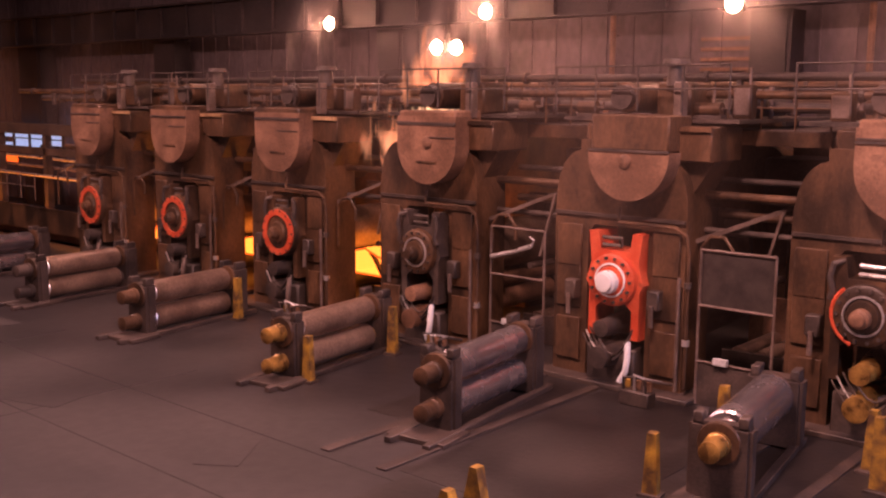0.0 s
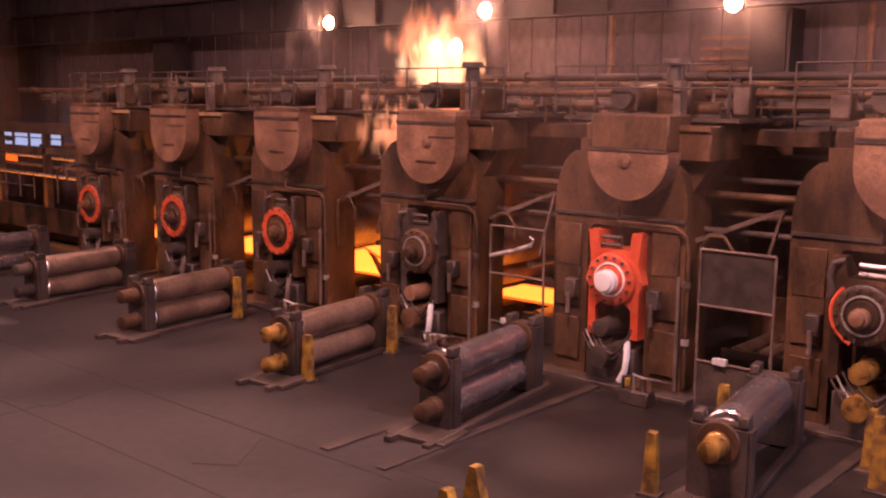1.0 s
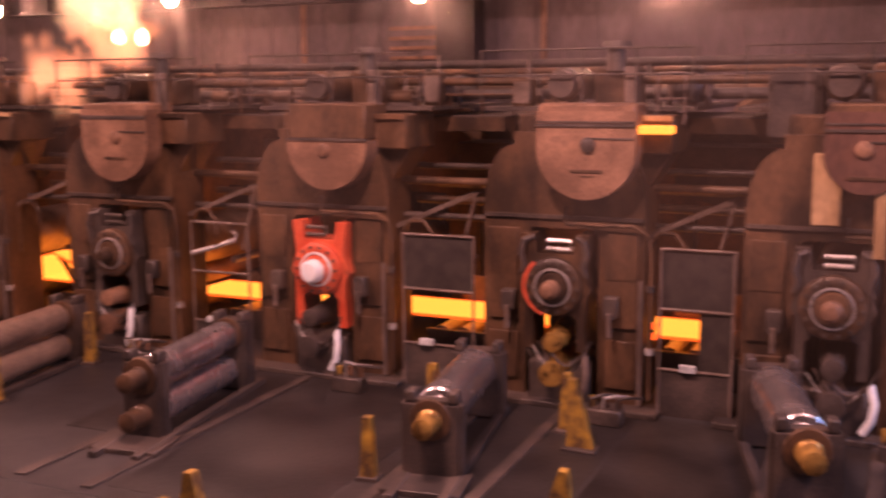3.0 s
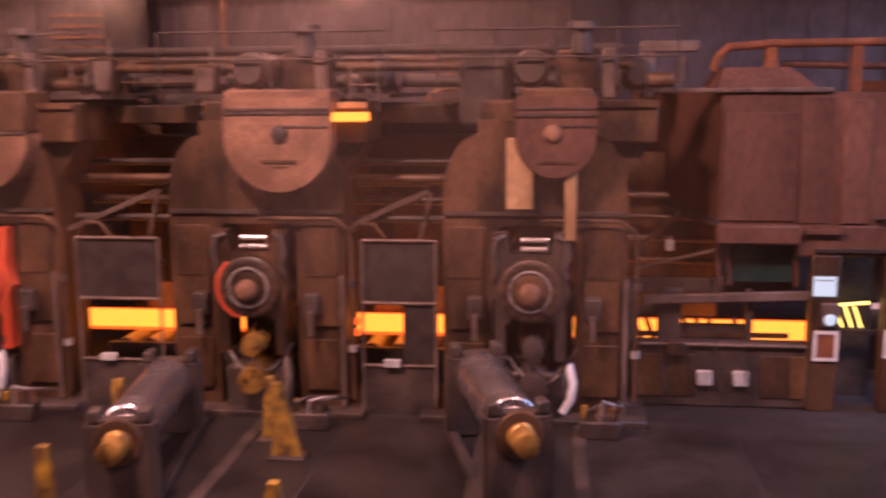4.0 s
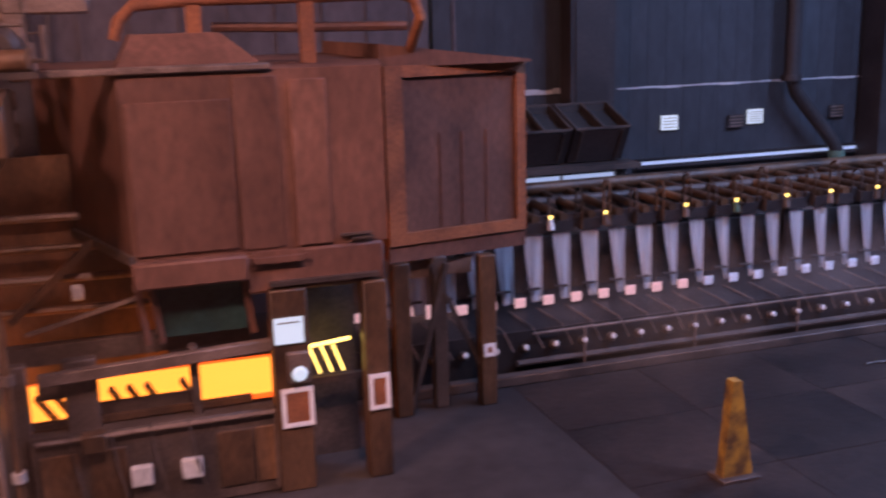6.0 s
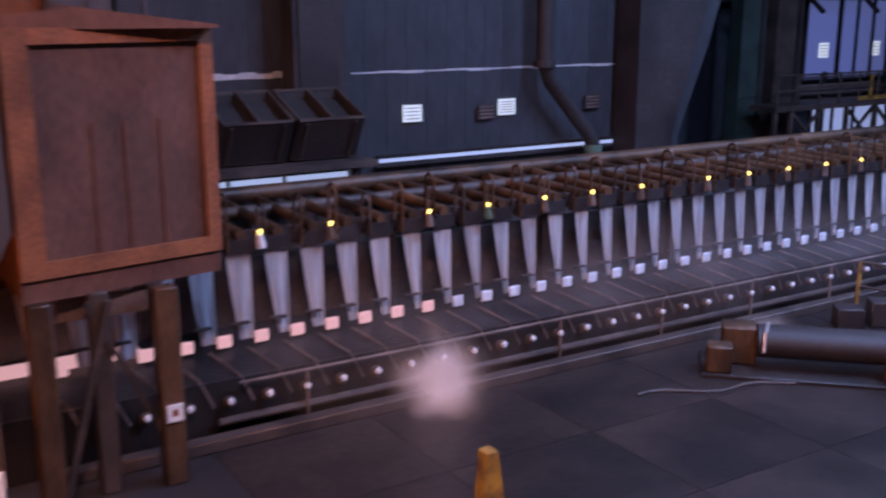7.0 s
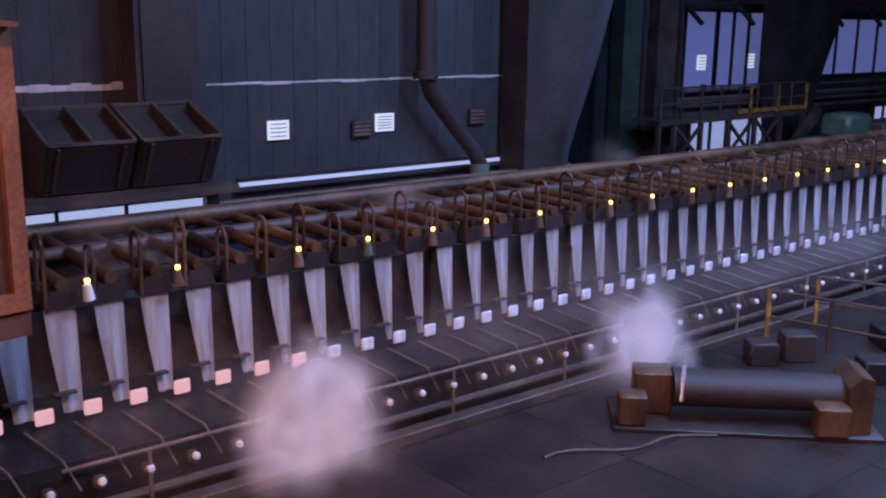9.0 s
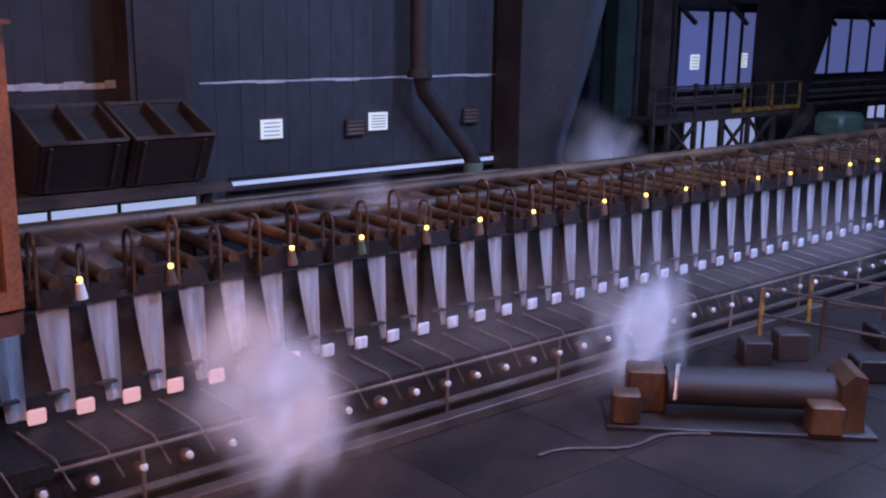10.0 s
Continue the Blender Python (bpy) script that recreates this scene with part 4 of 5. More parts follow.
clutter = random.Random(11)
for i in range(1, 8):
    for k in range(7):
        x, y = STAND_X[i] + clutter.uniform(-1.5, 2.2), clutter.uniform(0.4, 4.8)
        h = clutter.uniform(0.25, 0.9)
        kind = clutter.randrange(3)
        if kind == 0:
            v = thing("control_valve", x, y, 5.82, "grimy valve with a hand wheel on the mill's top deck", "valve", "deck valves")
            part("stem", cyl(B(), (0, 0, 0), (0, 0, h), 0.05, None, 8), PIPE, v)
            part("wheel", cyl(B(), (0, 0, h), (0, 0, h + 0.04), 0.15, None, 14), IRON_DARK, v)
            part("bonnet", cyl(B(), (0, 0, 0.0), (0, 0, h * 0.5), 0.11, 0.08, 10), IRON, v)
        elif kind == 1:
            v = thing("junction_box", x, y, 5.82, "grimy steel junction box on the mill's top deck", "junction box", "deck boxes")
            part("case", soften(bx(B(), 0, 0, h / 2, 0.4, 0.3, h), 0.02), IRON, v)
            part("lid", soften(bx(B(), 0, -0.16, h / 2, 0.34, 0.03, h * 0.8), 0.01), PIPE, v)
            part("conduit", cyl(B(), (0.1, 0, h), (0.1, 0, h + 0.35), 0.03, None, 6), PIPE, v)
        else:
            v = thing("lube_pump", x, y, 5.82, "small blackened lubrication pump on the mill's top deck", "pump", "deck pumps")
            part("motor", cyl(B(), (-0.25, 0, 0.2), (0.2, 0, 0.2), 0.14, None, 14), IRON, v)
            part("foot", bx(B(), 0, 0, 0.04, 0.5, 0.26, 0.08), IRON_DARK, v)
            part("outlet", tube(B(), [(0.2, 0, 0.2), (0.35, 0, 0.2), (0.35, 0, h)], 0.035, 6), PIPE, v)


# ---- cooling line ----
CX0, STEP, CY = 49.22, 0.577, 4.7


def cooling_line():
    t = thing("cooling_table", 0, 0, 0, "long run-out table with sloping dark aprons and roller bearings", "cooling table")
    ap = B()
    pts = [(44.75, 3.92, 0.86), (90.0, 3.92, 0.86), (90.0, 5.34, 1.14), (44.75, 5.34, 1.14)]
    va = [ap.verts.new(p) for p in pts]
    vb = [ap.verts.new((x, y + 0.02, z - 0.06)) for x, y, z in pts]
    ap.faces.new(va)
    ap.faces.new(vb[::-1])
    for k in range(4):
        ap.faces.new((va[k], va[(k + 1) % 4], vb[(k + 1) % 4], vb[k]))
    part("apron", ap, APRON, t)
    part("bed_wall", bx(B(), 67.35, 3.89, 0.43, 45.2, 0.06, 0.86), APRON, t)
    part("rear_wall", bx(B(), 67.6, 5.4, 1.1, 44.8, 0.1, 2.2), IRON_DARK, t)
    part("curb", soften(bx(B(), 67.9, 3.58, 0.09, 44.2, 0.24, 0.18), 0.02), IRON_DARK, t)
    part("hand_rail", cyl(B(), (48.2, 3.72, 0.84), (90, 3.72, 0.84), 0.025, None, 8), PIPE, t)
    part("lower_pipe", cyl(B(), (47.9, 3.77, 0.30), (90, 3.77, 0.30), 0.06, None, 8), IRON_DARK, t)
    strut = bearing = cap = None
    for k in range(-6, 70):
        x = CX0 + STEP * k
        if strut is None:
            strut = part("strut", tube(B(), [(0.02, 4.6, 1.03), (0.20, 3.88, 0.90), (0.36, 3.78, 0.52)], 0.015, 6), PIPE, t)
            strut.location.x = x
            bearing = part("bearing", soften(bx(B(), 0, 3.80, 0.56, 0.16, 0.16, 0.16), 0.04), IRON_DARK, t)
            bearing.location.x = x
            cap = part("bearing_cap", lathe(B(), [(3.68, 0.025), (3.685, 0.042), (3.725, 0.05)], 0, 0.60, 10), WHITE, bearing)
        else:
            shared(strut, pose(x, 0, 0), t)
            b = shared(bearing, pose(x, 0, 0), t)
            shared(cap, Matrix(), b)
    for k in range(0, 70, 4):
        part("rail_post", cyl(B(), (CX0 + STEP * k, 3.72, 0.0), (CX0 + STEP * k, 3.72, 0.84), 0.025, None, 6), PIPE, t)


cooling_line()


def water_line():
    h = thing("spray_header", 0, 0, 0, "rust-brown laminar cooling headers with cross pipes above the table", "spray header")
    part("front_beam", soften(bx(B(), 66.8, CY + 0.30, 2.56, 43.0, 0.14, 0.26), 0.02), COLUMN, h)
    part("rear_beam", bx(B(), 67.8, 7.6, 2.55, 41.0, 0.2, 0.3), IRON_DARK, h)
    part("mid_pipe", cyl(B(), (47.3, 6.2, 2.72), (88.3, 6.2, 2.72), 0.10, None, 10), IRON_DARK, h)
    part("mid_pipe", cyl(B(), (47.3, 7.0, 2.85), (88.3, 7.0, 2.85), 0.14, None, 10), IRON, h)
    for k in range(14):
        x = 48.2 + 3.1 * k
        part("leg", bx(B(), x, 7.6, 1.2, 0.2, 0.2, 2.4), IRON_DARK, h)
        part("leg", bx(B(), x, CY + 0.3, 1.2, 0.14, 0.14, 2.4), IRON_DARK, h)
    cross = neck = None
    for k in range(-6, 66):
        x = CX0 + STEP * k + 0.02
        if cross is None:
            cross = part("cross_pipe", cyl(B(), (0, CY - 0.04, 2.70), (0, 7.6, 2.76), 0.085, None, 10), IRON, h)
            cross.location.x = x
            neck = part("nozzle_box", soften(prism(B(), [(-0.23, 2.43), (0.20, 2.43), (0.14, 2.64), (-0.16, 2.64)], CY - 0.06, CY + 0.12), 0.01), COLUMN, h)
            neck.location.x = x
        else:
            shared(cross, pose(x, 0, 0), h)
            shared(neck, pose(x, 0, 0), h)
    for k in range(-1, 60):
        x = CX0 + STEP * k - 0.19
        z = 2.98 + 0.10 * ((k * 7) % 3)
        bow = [(x, CY + 0.08 - 0.13 * math.cos(math.pi * q / 6), z + 0.13 * math.sin(math.pi * q / 6)) for q in range(7)]
        part("hook_pipe", tube(B(), [(x, CY - 0.05, 2.45)] + bow + [(x, CY + 0.21, 2.6)], 0.024, 6), IRON if k % 3 else IRON_DARK, h)


water_line()

tail = thing("hot_strip_tail", 46.0, 5.02, 1.12, "rose-hot strip end lying on the table under the gauge house", "steel strip")
part("sheet", bx(B(), 0, 0, 0, 2.4, 0.5, 0.03), PINKHOT, tail)

# sheets of falling water, narrower further down the line, and the bright gaps at the table's edge
sheets, vane, spill = {}, None, {}
for k in range(-6, 62):
    x = CX0 + STEP * k
    w = thing("water_curtain", x, CY, 1.1, "pale tapering sheet of falling cooling water", "water curtain", "water curtains")
    step = max(0, min(6, k // 2 + 1))
    if step not in sheets:
        bm = B()
        rows = []
        top, low = 0.38 - 0.012 * step, max(0.075, 0.23 - 0.04 * step)
        for r in range(9):
            q = r / 8
            wide = top + (low - top) * q + 0.008 * math.sin(5 * q)
            row = []
            for c in range(6):
                s = c / 5
                row.append(bm.verts.new((0.17 - wide * (1 - s), 0.018 * math.sin(9 * s + 2 * q), 1.32 * (1 - q) + 0.02)))
            rows.append(row)
        for a, b in zip(rows, rows[1:]):
            for c in range(5):
                f = bm.faces.new((a[c], a[c + 1], b[c + 1], b[c]))
                f.smooth = True
        bmesh.ops.solidify(bm, geom=bm.faces[:], thickness=0.015)
        sheets[step] = part("sheet", bm, CURTAIN, w)
    else:
        shared(sheets[step], Matrix(), w)
    if vane is None:
        vane = part("vane", bx(B(), -0.05, -0.08, 0.30, 0.26, 0.10, 0.025), IRON_DARK, w)
    else:
        shared(vane, Matrix(), w)
    # first boxes emit rose in place of the hot strip's light on the spill
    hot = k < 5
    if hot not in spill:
        spill[hot] = part("spill_box", soften(bx(B(), 0.27, -0.06, 0.05, 0.22, 0.05, 0.19), 0.02), PINKHOT if hot else CURTAIN, w, "spill with a rose glow put in for the hot strip's light" if hot else "")
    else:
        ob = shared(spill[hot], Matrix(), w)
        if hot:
            tagged(ob, "spill with a rose glow put in for the hot strip's light")

for x in (48.94, 50.06, 51.78, 52.91, 54.07, 55.12, 56.27, 57.96, 59.06, 60.20, 61.35, 62.5, 63.65, 64.8, 66.0, 67.2, 68.4, 69.6):
    b = thing("marker_lamp", x - 0.05, CY - 0.22, 2.76, "small yellow marker lamp with a pale socket", "lamp", "marker lamps")
    part("bulb", soften(bx(B(), 0, 0, 0, 0.06, 0.05, 0.06), 0.012), BULB, b)
    part("socket", cyl(B(), (0, 0.02, -0.05), (0.02, 0.02, -0.24), 0.05, 0.07, 10), WHITE if x < 50 else GREEN if 52 < x < 54 else PIPE, b)
    part("stem", cyl(B(), (0, 0.03, 0.05), (0, 0.03, 0.35), 0.015, None, 6), PIPE, b)
    part("arm", cyl(B(), (0, 0.03, 0.0), (0, 0.22, 0.0), 0.015, None, 6), PIPE, b)


# ---- behind the cooling line ----
def skip(x, label):
    s = thing("tilted_skip", x, 0, 0, label, "skip", "open skips")
    w = 0.66
    side = [(8.0, 3.9), (9.2, 4.34), (9.2, 3.12), (8.45, 3.12)]
    for n, sx in (("side_plate", -w), ("side_plate", w), ("divider", 0.02)):
        bm = B()
        a = [bm.verts.new((sx - 0.02, y, z)) for y, z in side]
        b = [bm.verts.new((sx + 0.02, y, z)) for y, z in side]
        bm.faces.new(a)
        bm.faces.new(b[::-1])
        for k in range(4):
            bm.faces.new((a[k], b[k], b[(k + 1) % 4], a[(k + 1) % 4]))
        part(n, bm, COLUMN, s)
    # front plate is near black: its shade is put into the colour
    part("front_plate", beam(B(), (0, 8.02, 3.88), (0, 8.45, 3.14), w * 2 - 0.05, 0.04), COLUMN, s, "sloping front plate darkened for its shade")
    # black sheet below the rim stands in for the shade inside
    part("scrap_fill", beam(B(), (0, 8.1, 3.72), (0, 9.16, 4.16), w * 2 - 0.06, 0.05), GROOVE, s, "black sheet put in for the skip's shaded inside")
    part("back_plate", bx(B(), 0, 9.19, 3.72, w * 2 - 0.05, 0.03, 1.2), GROOVE, s)
    part("bottom", bx(B(), 0, 8.82, 3.13, w * 2 - 0.05, 0.76, 0.03), IRON_DARK, s)
    for p, q in (((-w, 8.0, 3.91), (w, 8.0, 3.91)), ((-w, 9.2, 4.36), (w, 9.2, 4.36)), ((-w, 8.0, 3.91), (-w, 9.2, 4.36)), ((w, 8.0, 3.91), (w, 9.2, 4.36)), ((0.02, 8.0, 3.91), (0.02, 9.2, 4.36))):
        part("rim_bar", beam(B(), p, q, 0.05, 0.05), IRON_DARK, s)
    for sx in (-0.5, 0.5):
        part("rib", beam(B(), (sx, 8.0, 3.84), (sx, 8.42, 3.14), 0.05, 0.05), IRON_DARK, s)


for x in (50.33, 51.77):
    skip(x, "dark open steel skip tilted on a platform")
pl = thing("service_platform", 50.5, 8.6, 0, "dark service platform along the slate wall", "platform")
part("deck", bx(B(), 0.0, 0.1, 3.02, 4.4, 1.5, 0.12), IRON_DARK, pl)
for x in (-2.0, 0.0, 2.0):
    part("leg", bx(B(), x, 0.3, 1.48, 0.16, 0.16, 2.96), IRON_DARK, pl)
part("lamp_strip", bx(B(), -0.2, 0.0, 2.70, 4.1, 0.05, 0.20), TUBE, pl, "long bluish-white lit strip")
for x in (-0.6, 0.5):
    part("hanger", bx(B(), x, -0.05, 2.82, 0.05, 0.05, 0.3), IRON_DARK, pl)
part("end_box", soften(bx(B(), 1.95, -0.1, 2.65, 0.24, 0.2, 0.62), 0.02), PIPE, pl)
part("low_strip", bx(B(), 0.6, -0.5, 2.36, 1.2, 0.05, 0.05), TUBE, pl, "short lit strip")

wl = thing("slit_window", 57.7, 9.9, 2.72, "long low slit window letting in bluish daylight", "window")
part("pane", bx(B(), 0, 0, 0, 8.0, 0.04, 0.075), TUBE, wl)
part("frame_bar", bx(B(), 0, -0.02, 0.10, 8.1, 0.08, 0.05), COLUMN, wl)
part("frame_bar", bx(B(), 0, -0.02, -0.10, 8.1, 0.08, 0.06), COLUMN, wl)
ls = thing("wall_ledge", 57.2, 9.5, 0, "dark pipe ledge running below the slit window", "ledge")
part("shelf", bx(B(), 0, 0, 2.35, 9.4, 0.7, 0.1), IRON_DARK, ls)
part("pale_edge", bx(B(), 0, -0.75, 2.18, 9.4, 0.5, 0.06), CHALK, ls)
for z, y in ((2.52, -0.2), (2.46, -0.38)):
    part("pipe_run", cyl(B(), (-4.7, y, z), (4.7, y, z), 0.05, None, 8), PIPE, ls)
for x in (-4.2, -1.4, 1.4, 4.2):
    part("bracket", bx(B(), x, 0.0, 1.15, 0.12, 0.5, 2.3), IRON_DARK, ls)

gp = thing("drop_pipe", 57.75, 9.45, 0, "dull green drop pipe with a long slanting elbow", "pipe")
part("riser", cyl(B(), (0, 0, 4.68), (0, 0, 15.8), 0.20, None, 16), COLUMN, gp)
part("elbow", tube(B(), [(0, 0, 4.7), (0.15, 0, 4.3), (1.3, 0, 3.05), (1.5, 0, 2.75), (1.5, 0, 2.5)], 0.17, 14), COLUMN, gp)
part("foot", cyl(B(), (1.5, 0, 2.0), (1.5, 0, 2.75), 0.21, None, 16), GREEN, gp)
part("collar", cyl(B(), (0, 0, 4.6), (0, 0, 4.75), 0.26, None, 16), COLUMN, gp)

cb = thing("painted_border", 57.3, 9.985, 4.58, "flaking pale painted line on the slate wall", "painted line")
for k in range(14):
    part("dash", bx(B(), -3.85 + 0.58 * k, 0, 0.008 * math.sin(k * 2.1), 0.576, 0.012, 0.03 + 0.014 * (k % 3)), CHALK, cb)
part("upright", bx(B(), 3.85, 0, -0.9, 0.05, 0.012, 1.75), CHALK, cb)
pb = thing("painted_border", 50.8, 9.985, 4.6, "flaking pale painted patch on the slate wall", "painted line")
for k in range(6):
    part("dash", bx(B(), -0.9 + 0.34 * k, 0, 0.02 * math.sin(k * 3.0), 0.336, 0.012, 0.10 + 0.03 * (k % 2)), CHALK, pb)
for x, z, lines in ((54.58, 3.69, 4), (57.06, 3.71, 5)):
    notice(x, 9.93, z, 0.46, 0.36, lines, False, "bright white notice with rows of small lines on slate cladding")
for x, z in ((56.5, 3.62), (59.57, 3.71)):
    v = thing("wall_vent", x, 9.93, z, "small grey louvred vent in slate cladding", "vent", "wall vents")
    part("frame", bx(B(), 0, 0.0, 0, 0.46, 0.03, 0.34), COLUMN, v)
    for k in range(4):
        part("slat", bx(B(), 0, -0.025, -0.12 + 0.08 * k, 0.38, 0.02, 0.04), PIPE, v)


# ---- far end of the hall ----
def far_window(x0, x1, z0, z1, nx, nz, pane, label):
    w, h = x1 - x0, z1 - z0
    f = thing("far_window", (x0 + x1) / 2, 19.74, (z0 + z1) / 2, label, "window", "far windows")
    for a in range(nx):
        for b in range(nz):
            part("pane", bx(B(), (a + 0.5) * w / nx - w / 2, 0, (b + 0.5) * h / nz - h / 2, w / nx - 0.14, 0.05, h / nz - 0.14), pane, f)
    for a in range(nx + 1):
        part("mullion", bx(B(), a * w / nx - w / 2, -0.03, 0, 0.16, 0.12, h + 0.16), COLUMN, f)
    for b in range(nz + 1):
        part("transom", bx(B(), 0, -0.05, b * h / nz - h / 2, w, 0.1, 0.10), COLUMN, f)


TALL = "tall sooty mill window with dim bluish panes"
LOW = "low bright daylit window under the gantry"
far_window(79.2, 81.3, 2.9, 6.3, 1, 1, SOOTY, TALL)
far_window(81.4, 84.7, 2.9, 6.3, 3, 1, SOOTY, TALL)
far_window(88.9, 96.4, 3.4, 6.1, 4, 1, SOOTY, TALL)
far_window(76.8, 78.5, 0.5, 1.4, 3, 1, DAY, LOW)
far_window(79.9, 85.6, 0.3, 1.85, 4, 1, DAY, LOW)
far_window(88.4, 89.4, 0.75, 1.65, 1, 1, DAY, LOW)
far_window(94.9, 97.0, 0.85, 1.75, 2, 1, DAY, LOW)
for x, z in ((80.44, 4.16), (83.89, 4.18)):
    notice(x, 19.70, z, 0.58, 0.62, 4, False, "bright white square notice before the far windows")
for x, w, m in ((73.26, 1.25, DARKGREEN), (75.2, 1.4, IRON_DARK)):
    c = thing("hall_column", x, 17.5, 0, "tall dull steel column in the far bay", "column", "far columns")
    part("shaft", bx(B(), 0, 0, 8, w, 0.6, 15.9), m, c)
    part("flange", bx(B(), w * 0.32, -0.33, 8, 0.14, 0.06, 15.8), COLUMN, c)
    part("base_plate", bx(B(), 0, 0, 0.1, w + 0.5, 0.85, 0.2), IRON_DARK, c)
rc = thing("hall_column", 83.2, 17.5, 0, "broad raking dark column in the far bay", "column", "far columns")
part("shaft", prism(B(), [(-0.5, 0), (1.4, 0), (1.9, 3.0), (3.5, 6.3), (6.5, 15.9), (-1.5, 15.9), (-1.2, 4.0)], -0.4, 0.4), COLUMN, rc)
part("base_plate", bx(B(), 0.45, 0, 0.1, 2.4, 1.0, 0.2), IRON_DARK, rc)
fb = thing("roof_girder", 86, 17.9, 6.75, "dark lattice girder spanning the far bay", "girder")
part("chord", bx(B(), 0, 0, 0, 28, 0.3, 0.35), COLUMN, fb)
part("hanger", bx(B(), -10.9, 0, 4.6, 0.4, 0.3, 9.0), COLUMN, fb)
part("hanger", bx(B(), 8.0, 0, 4.6, 0.4, 0.3, 9.0), COLUMN, fb)
for k in range(8):
    part("lattice", beam(B(), (-13 + 3.4 * k, 0.05, 0), (-11.4 + 3.4 * k, 0.05, -1.0), 0.14, 0.14), COLUMN, fb)
fp = thing("pipe_bridge", 88.0, 18.9, 0, "bundle of thin dark pipes crossing below the far windows", "pipes")
for y, z, r in ((0, 2.15, 0.08), (0.1, 2.45, 0.06), (-0.1, 2.75, 0.1), (0.15, 3.1, 0.05)):
    part("pipe_run", cyl(B(), (-13, y, z), (13, y, z), r, None, 8), PIPE, fp)
for x in (-8, -1, 6, 12):
    part("post", bx(B(), x, 0.3, 1.65, 0.16, 0.16, 3.3), COLUMN, fp)


def gantry():
    g = thing("access_gantry", 77.15, 16, 0, "dark braced access gantry with yellow toe boards and railings", "gantry")
    part("deck", bx(B(), 0, 0, 2.38, 9.1, 1.2, 0.18), IRON_DARK, g)
    part("toe_board", bx(B(), 2.2, -0.62, 2.6, 4.5, 0.05, 0.16), YELLOW, g)
    for x in (-4.45, -3.6, -2.1, -0.5, 1.2, 2.9, 4.45):
        part("leg", bx(B(), x, -0.5, 1.15, 0.15, 0.15, 2.3), IRON_DARK, g)
    for x in (-3.6, -0.5, 1.2):
        part("brace", beam(B(), (x, -0.5, 0.9), (x + 1.6, -0.5, 2.25), 0.1, 0.1), IRON_DARK, g)
        part("brace", beam(B(), (x + 1.6, -0.52, 0.9), (x, -0.52, 2.25), 0.1, 0.1), IRON_DARK, g)
    part("tie", bx(B(), 0, -0.5, 0.95, 8.9, 0.1, 0.1), IRON_DARK, g)
    rail_fence(g, -4.5, 4.5, -0.6, 2.47, 1.1, 1.1, IRON_DARK, 0.04)
    for x in (0.6, 2.4, 4.3):
        part("yellow_post", bx(B(), x, -0.68, 3.0, 0.09, 0.07, 1.0), YELLOW, g)
    part("stair", beam(B(), (5.6, -0.5, 2.4), (3.0, -0.5, 0.3), 0.25, 0.4), IRON_DARK, g)


gantry()
mc = thing("green_machine", 81.6, 13.0, 0, "low green and yellow machine beyond the cooling line", "machine")
part("body", soften(bx(B(), 0, 0, 0.85, 6.4, 1.6, 1.7), 0.1), GREEN, mc)
part("stripe", bx(B(), -1.6, -0.83, 1.75, 3.0, 0.04, 0.35), YELLOW, mc)
part("hood", soften(bx(B(), -0.9, 0.1, 2.1, 1.7, 1.2, 0.9), 0.15), GREEN, mc)
part("cover", soften(bx(B(), 1.9, 0.1, 1.9, 2.2, 1.2, 0.5), 0.1), IRON_DARK, mc)


# ---- floor by the cooling line ----
def roll_stand():
    q = thing("roll_stand", 57.1, 1.35, 0, "dark greasy roll lying across rusted pedestals on a base plate", "roll stand")
    r = Euler((0, 0, radians(-44))).to_matrix()
    base = r.to_4x4() @ Matrix.Diagonal((1.12, 1.05, 0.80, 1))

    def put(name, bm, m, label=""):
        bmesh.ops.transform(bm, matrix=base, verts=bm.verts)
        return part(name, bm, m, q, label)

    put("base_plate", soften(bx(B(), 0.2, 0, 0.05, 3.4, 1.2, 0.1), 0.02), RUSTFLOOR)
    put("pedestal", soften(bx(B(), -1.25, -0.35, 0.38, 0.36, 0.36, 0.56), 0.03), IRON)
    put("pedestal", soften(bx(B(), 1.25, -0.45, 0.36, 0.42, 0.36, 0.54), 0.03), IRON)
    put("pedestal", soften(bx(B(), -0.95, 0.2, 0.5, 0.5, 0.5, 0.8), 0.03), IRON)
    put("pedestal", soften(prism(B(), [(1.45, 0.1), (1.75, 0.1), (1.75, 1.1), (1.6, 1.15), (1.45, 0.95)], -0.45, 0.35), 0.02), IRON)
    put("barrel", cyl(B(), (-0.7, 0.05, 0.62), (1.46, 0.05, 0.62), 0.34, None, 28), COLUMN)
    put("sling", tube(B(), [(-0.62, -0.30, 0.5), (-0.60, -0.22, 0.9), (-0.55, 0.05, 1.0), (-0.5, 0.3, 0.9)], 0.03), BRIGHT)


roll_stand()


def pit_rail(x0, y0, x1, y1, n, label):
    g = thing("pit_railing", 0, 0, 0, label, "railing", "pit railings")
    for k in range(n + 1):
        q = k / n
        x, y = x0 + (x1 - x0) * q, y0 + (y1 - y0) * q
        part("post", cyl(B(), (x, y, 0), (x, y, 1.0), 0.045, None, 8), YELLOW if k % 2 == 0 else IRON_DARK, g)
    for z in (0.5, 1.0):
        part("rail", cyl(B(), (x0, y0, z), (x1, y1, z), 0.03, None, 8), IRON_DARK, g)


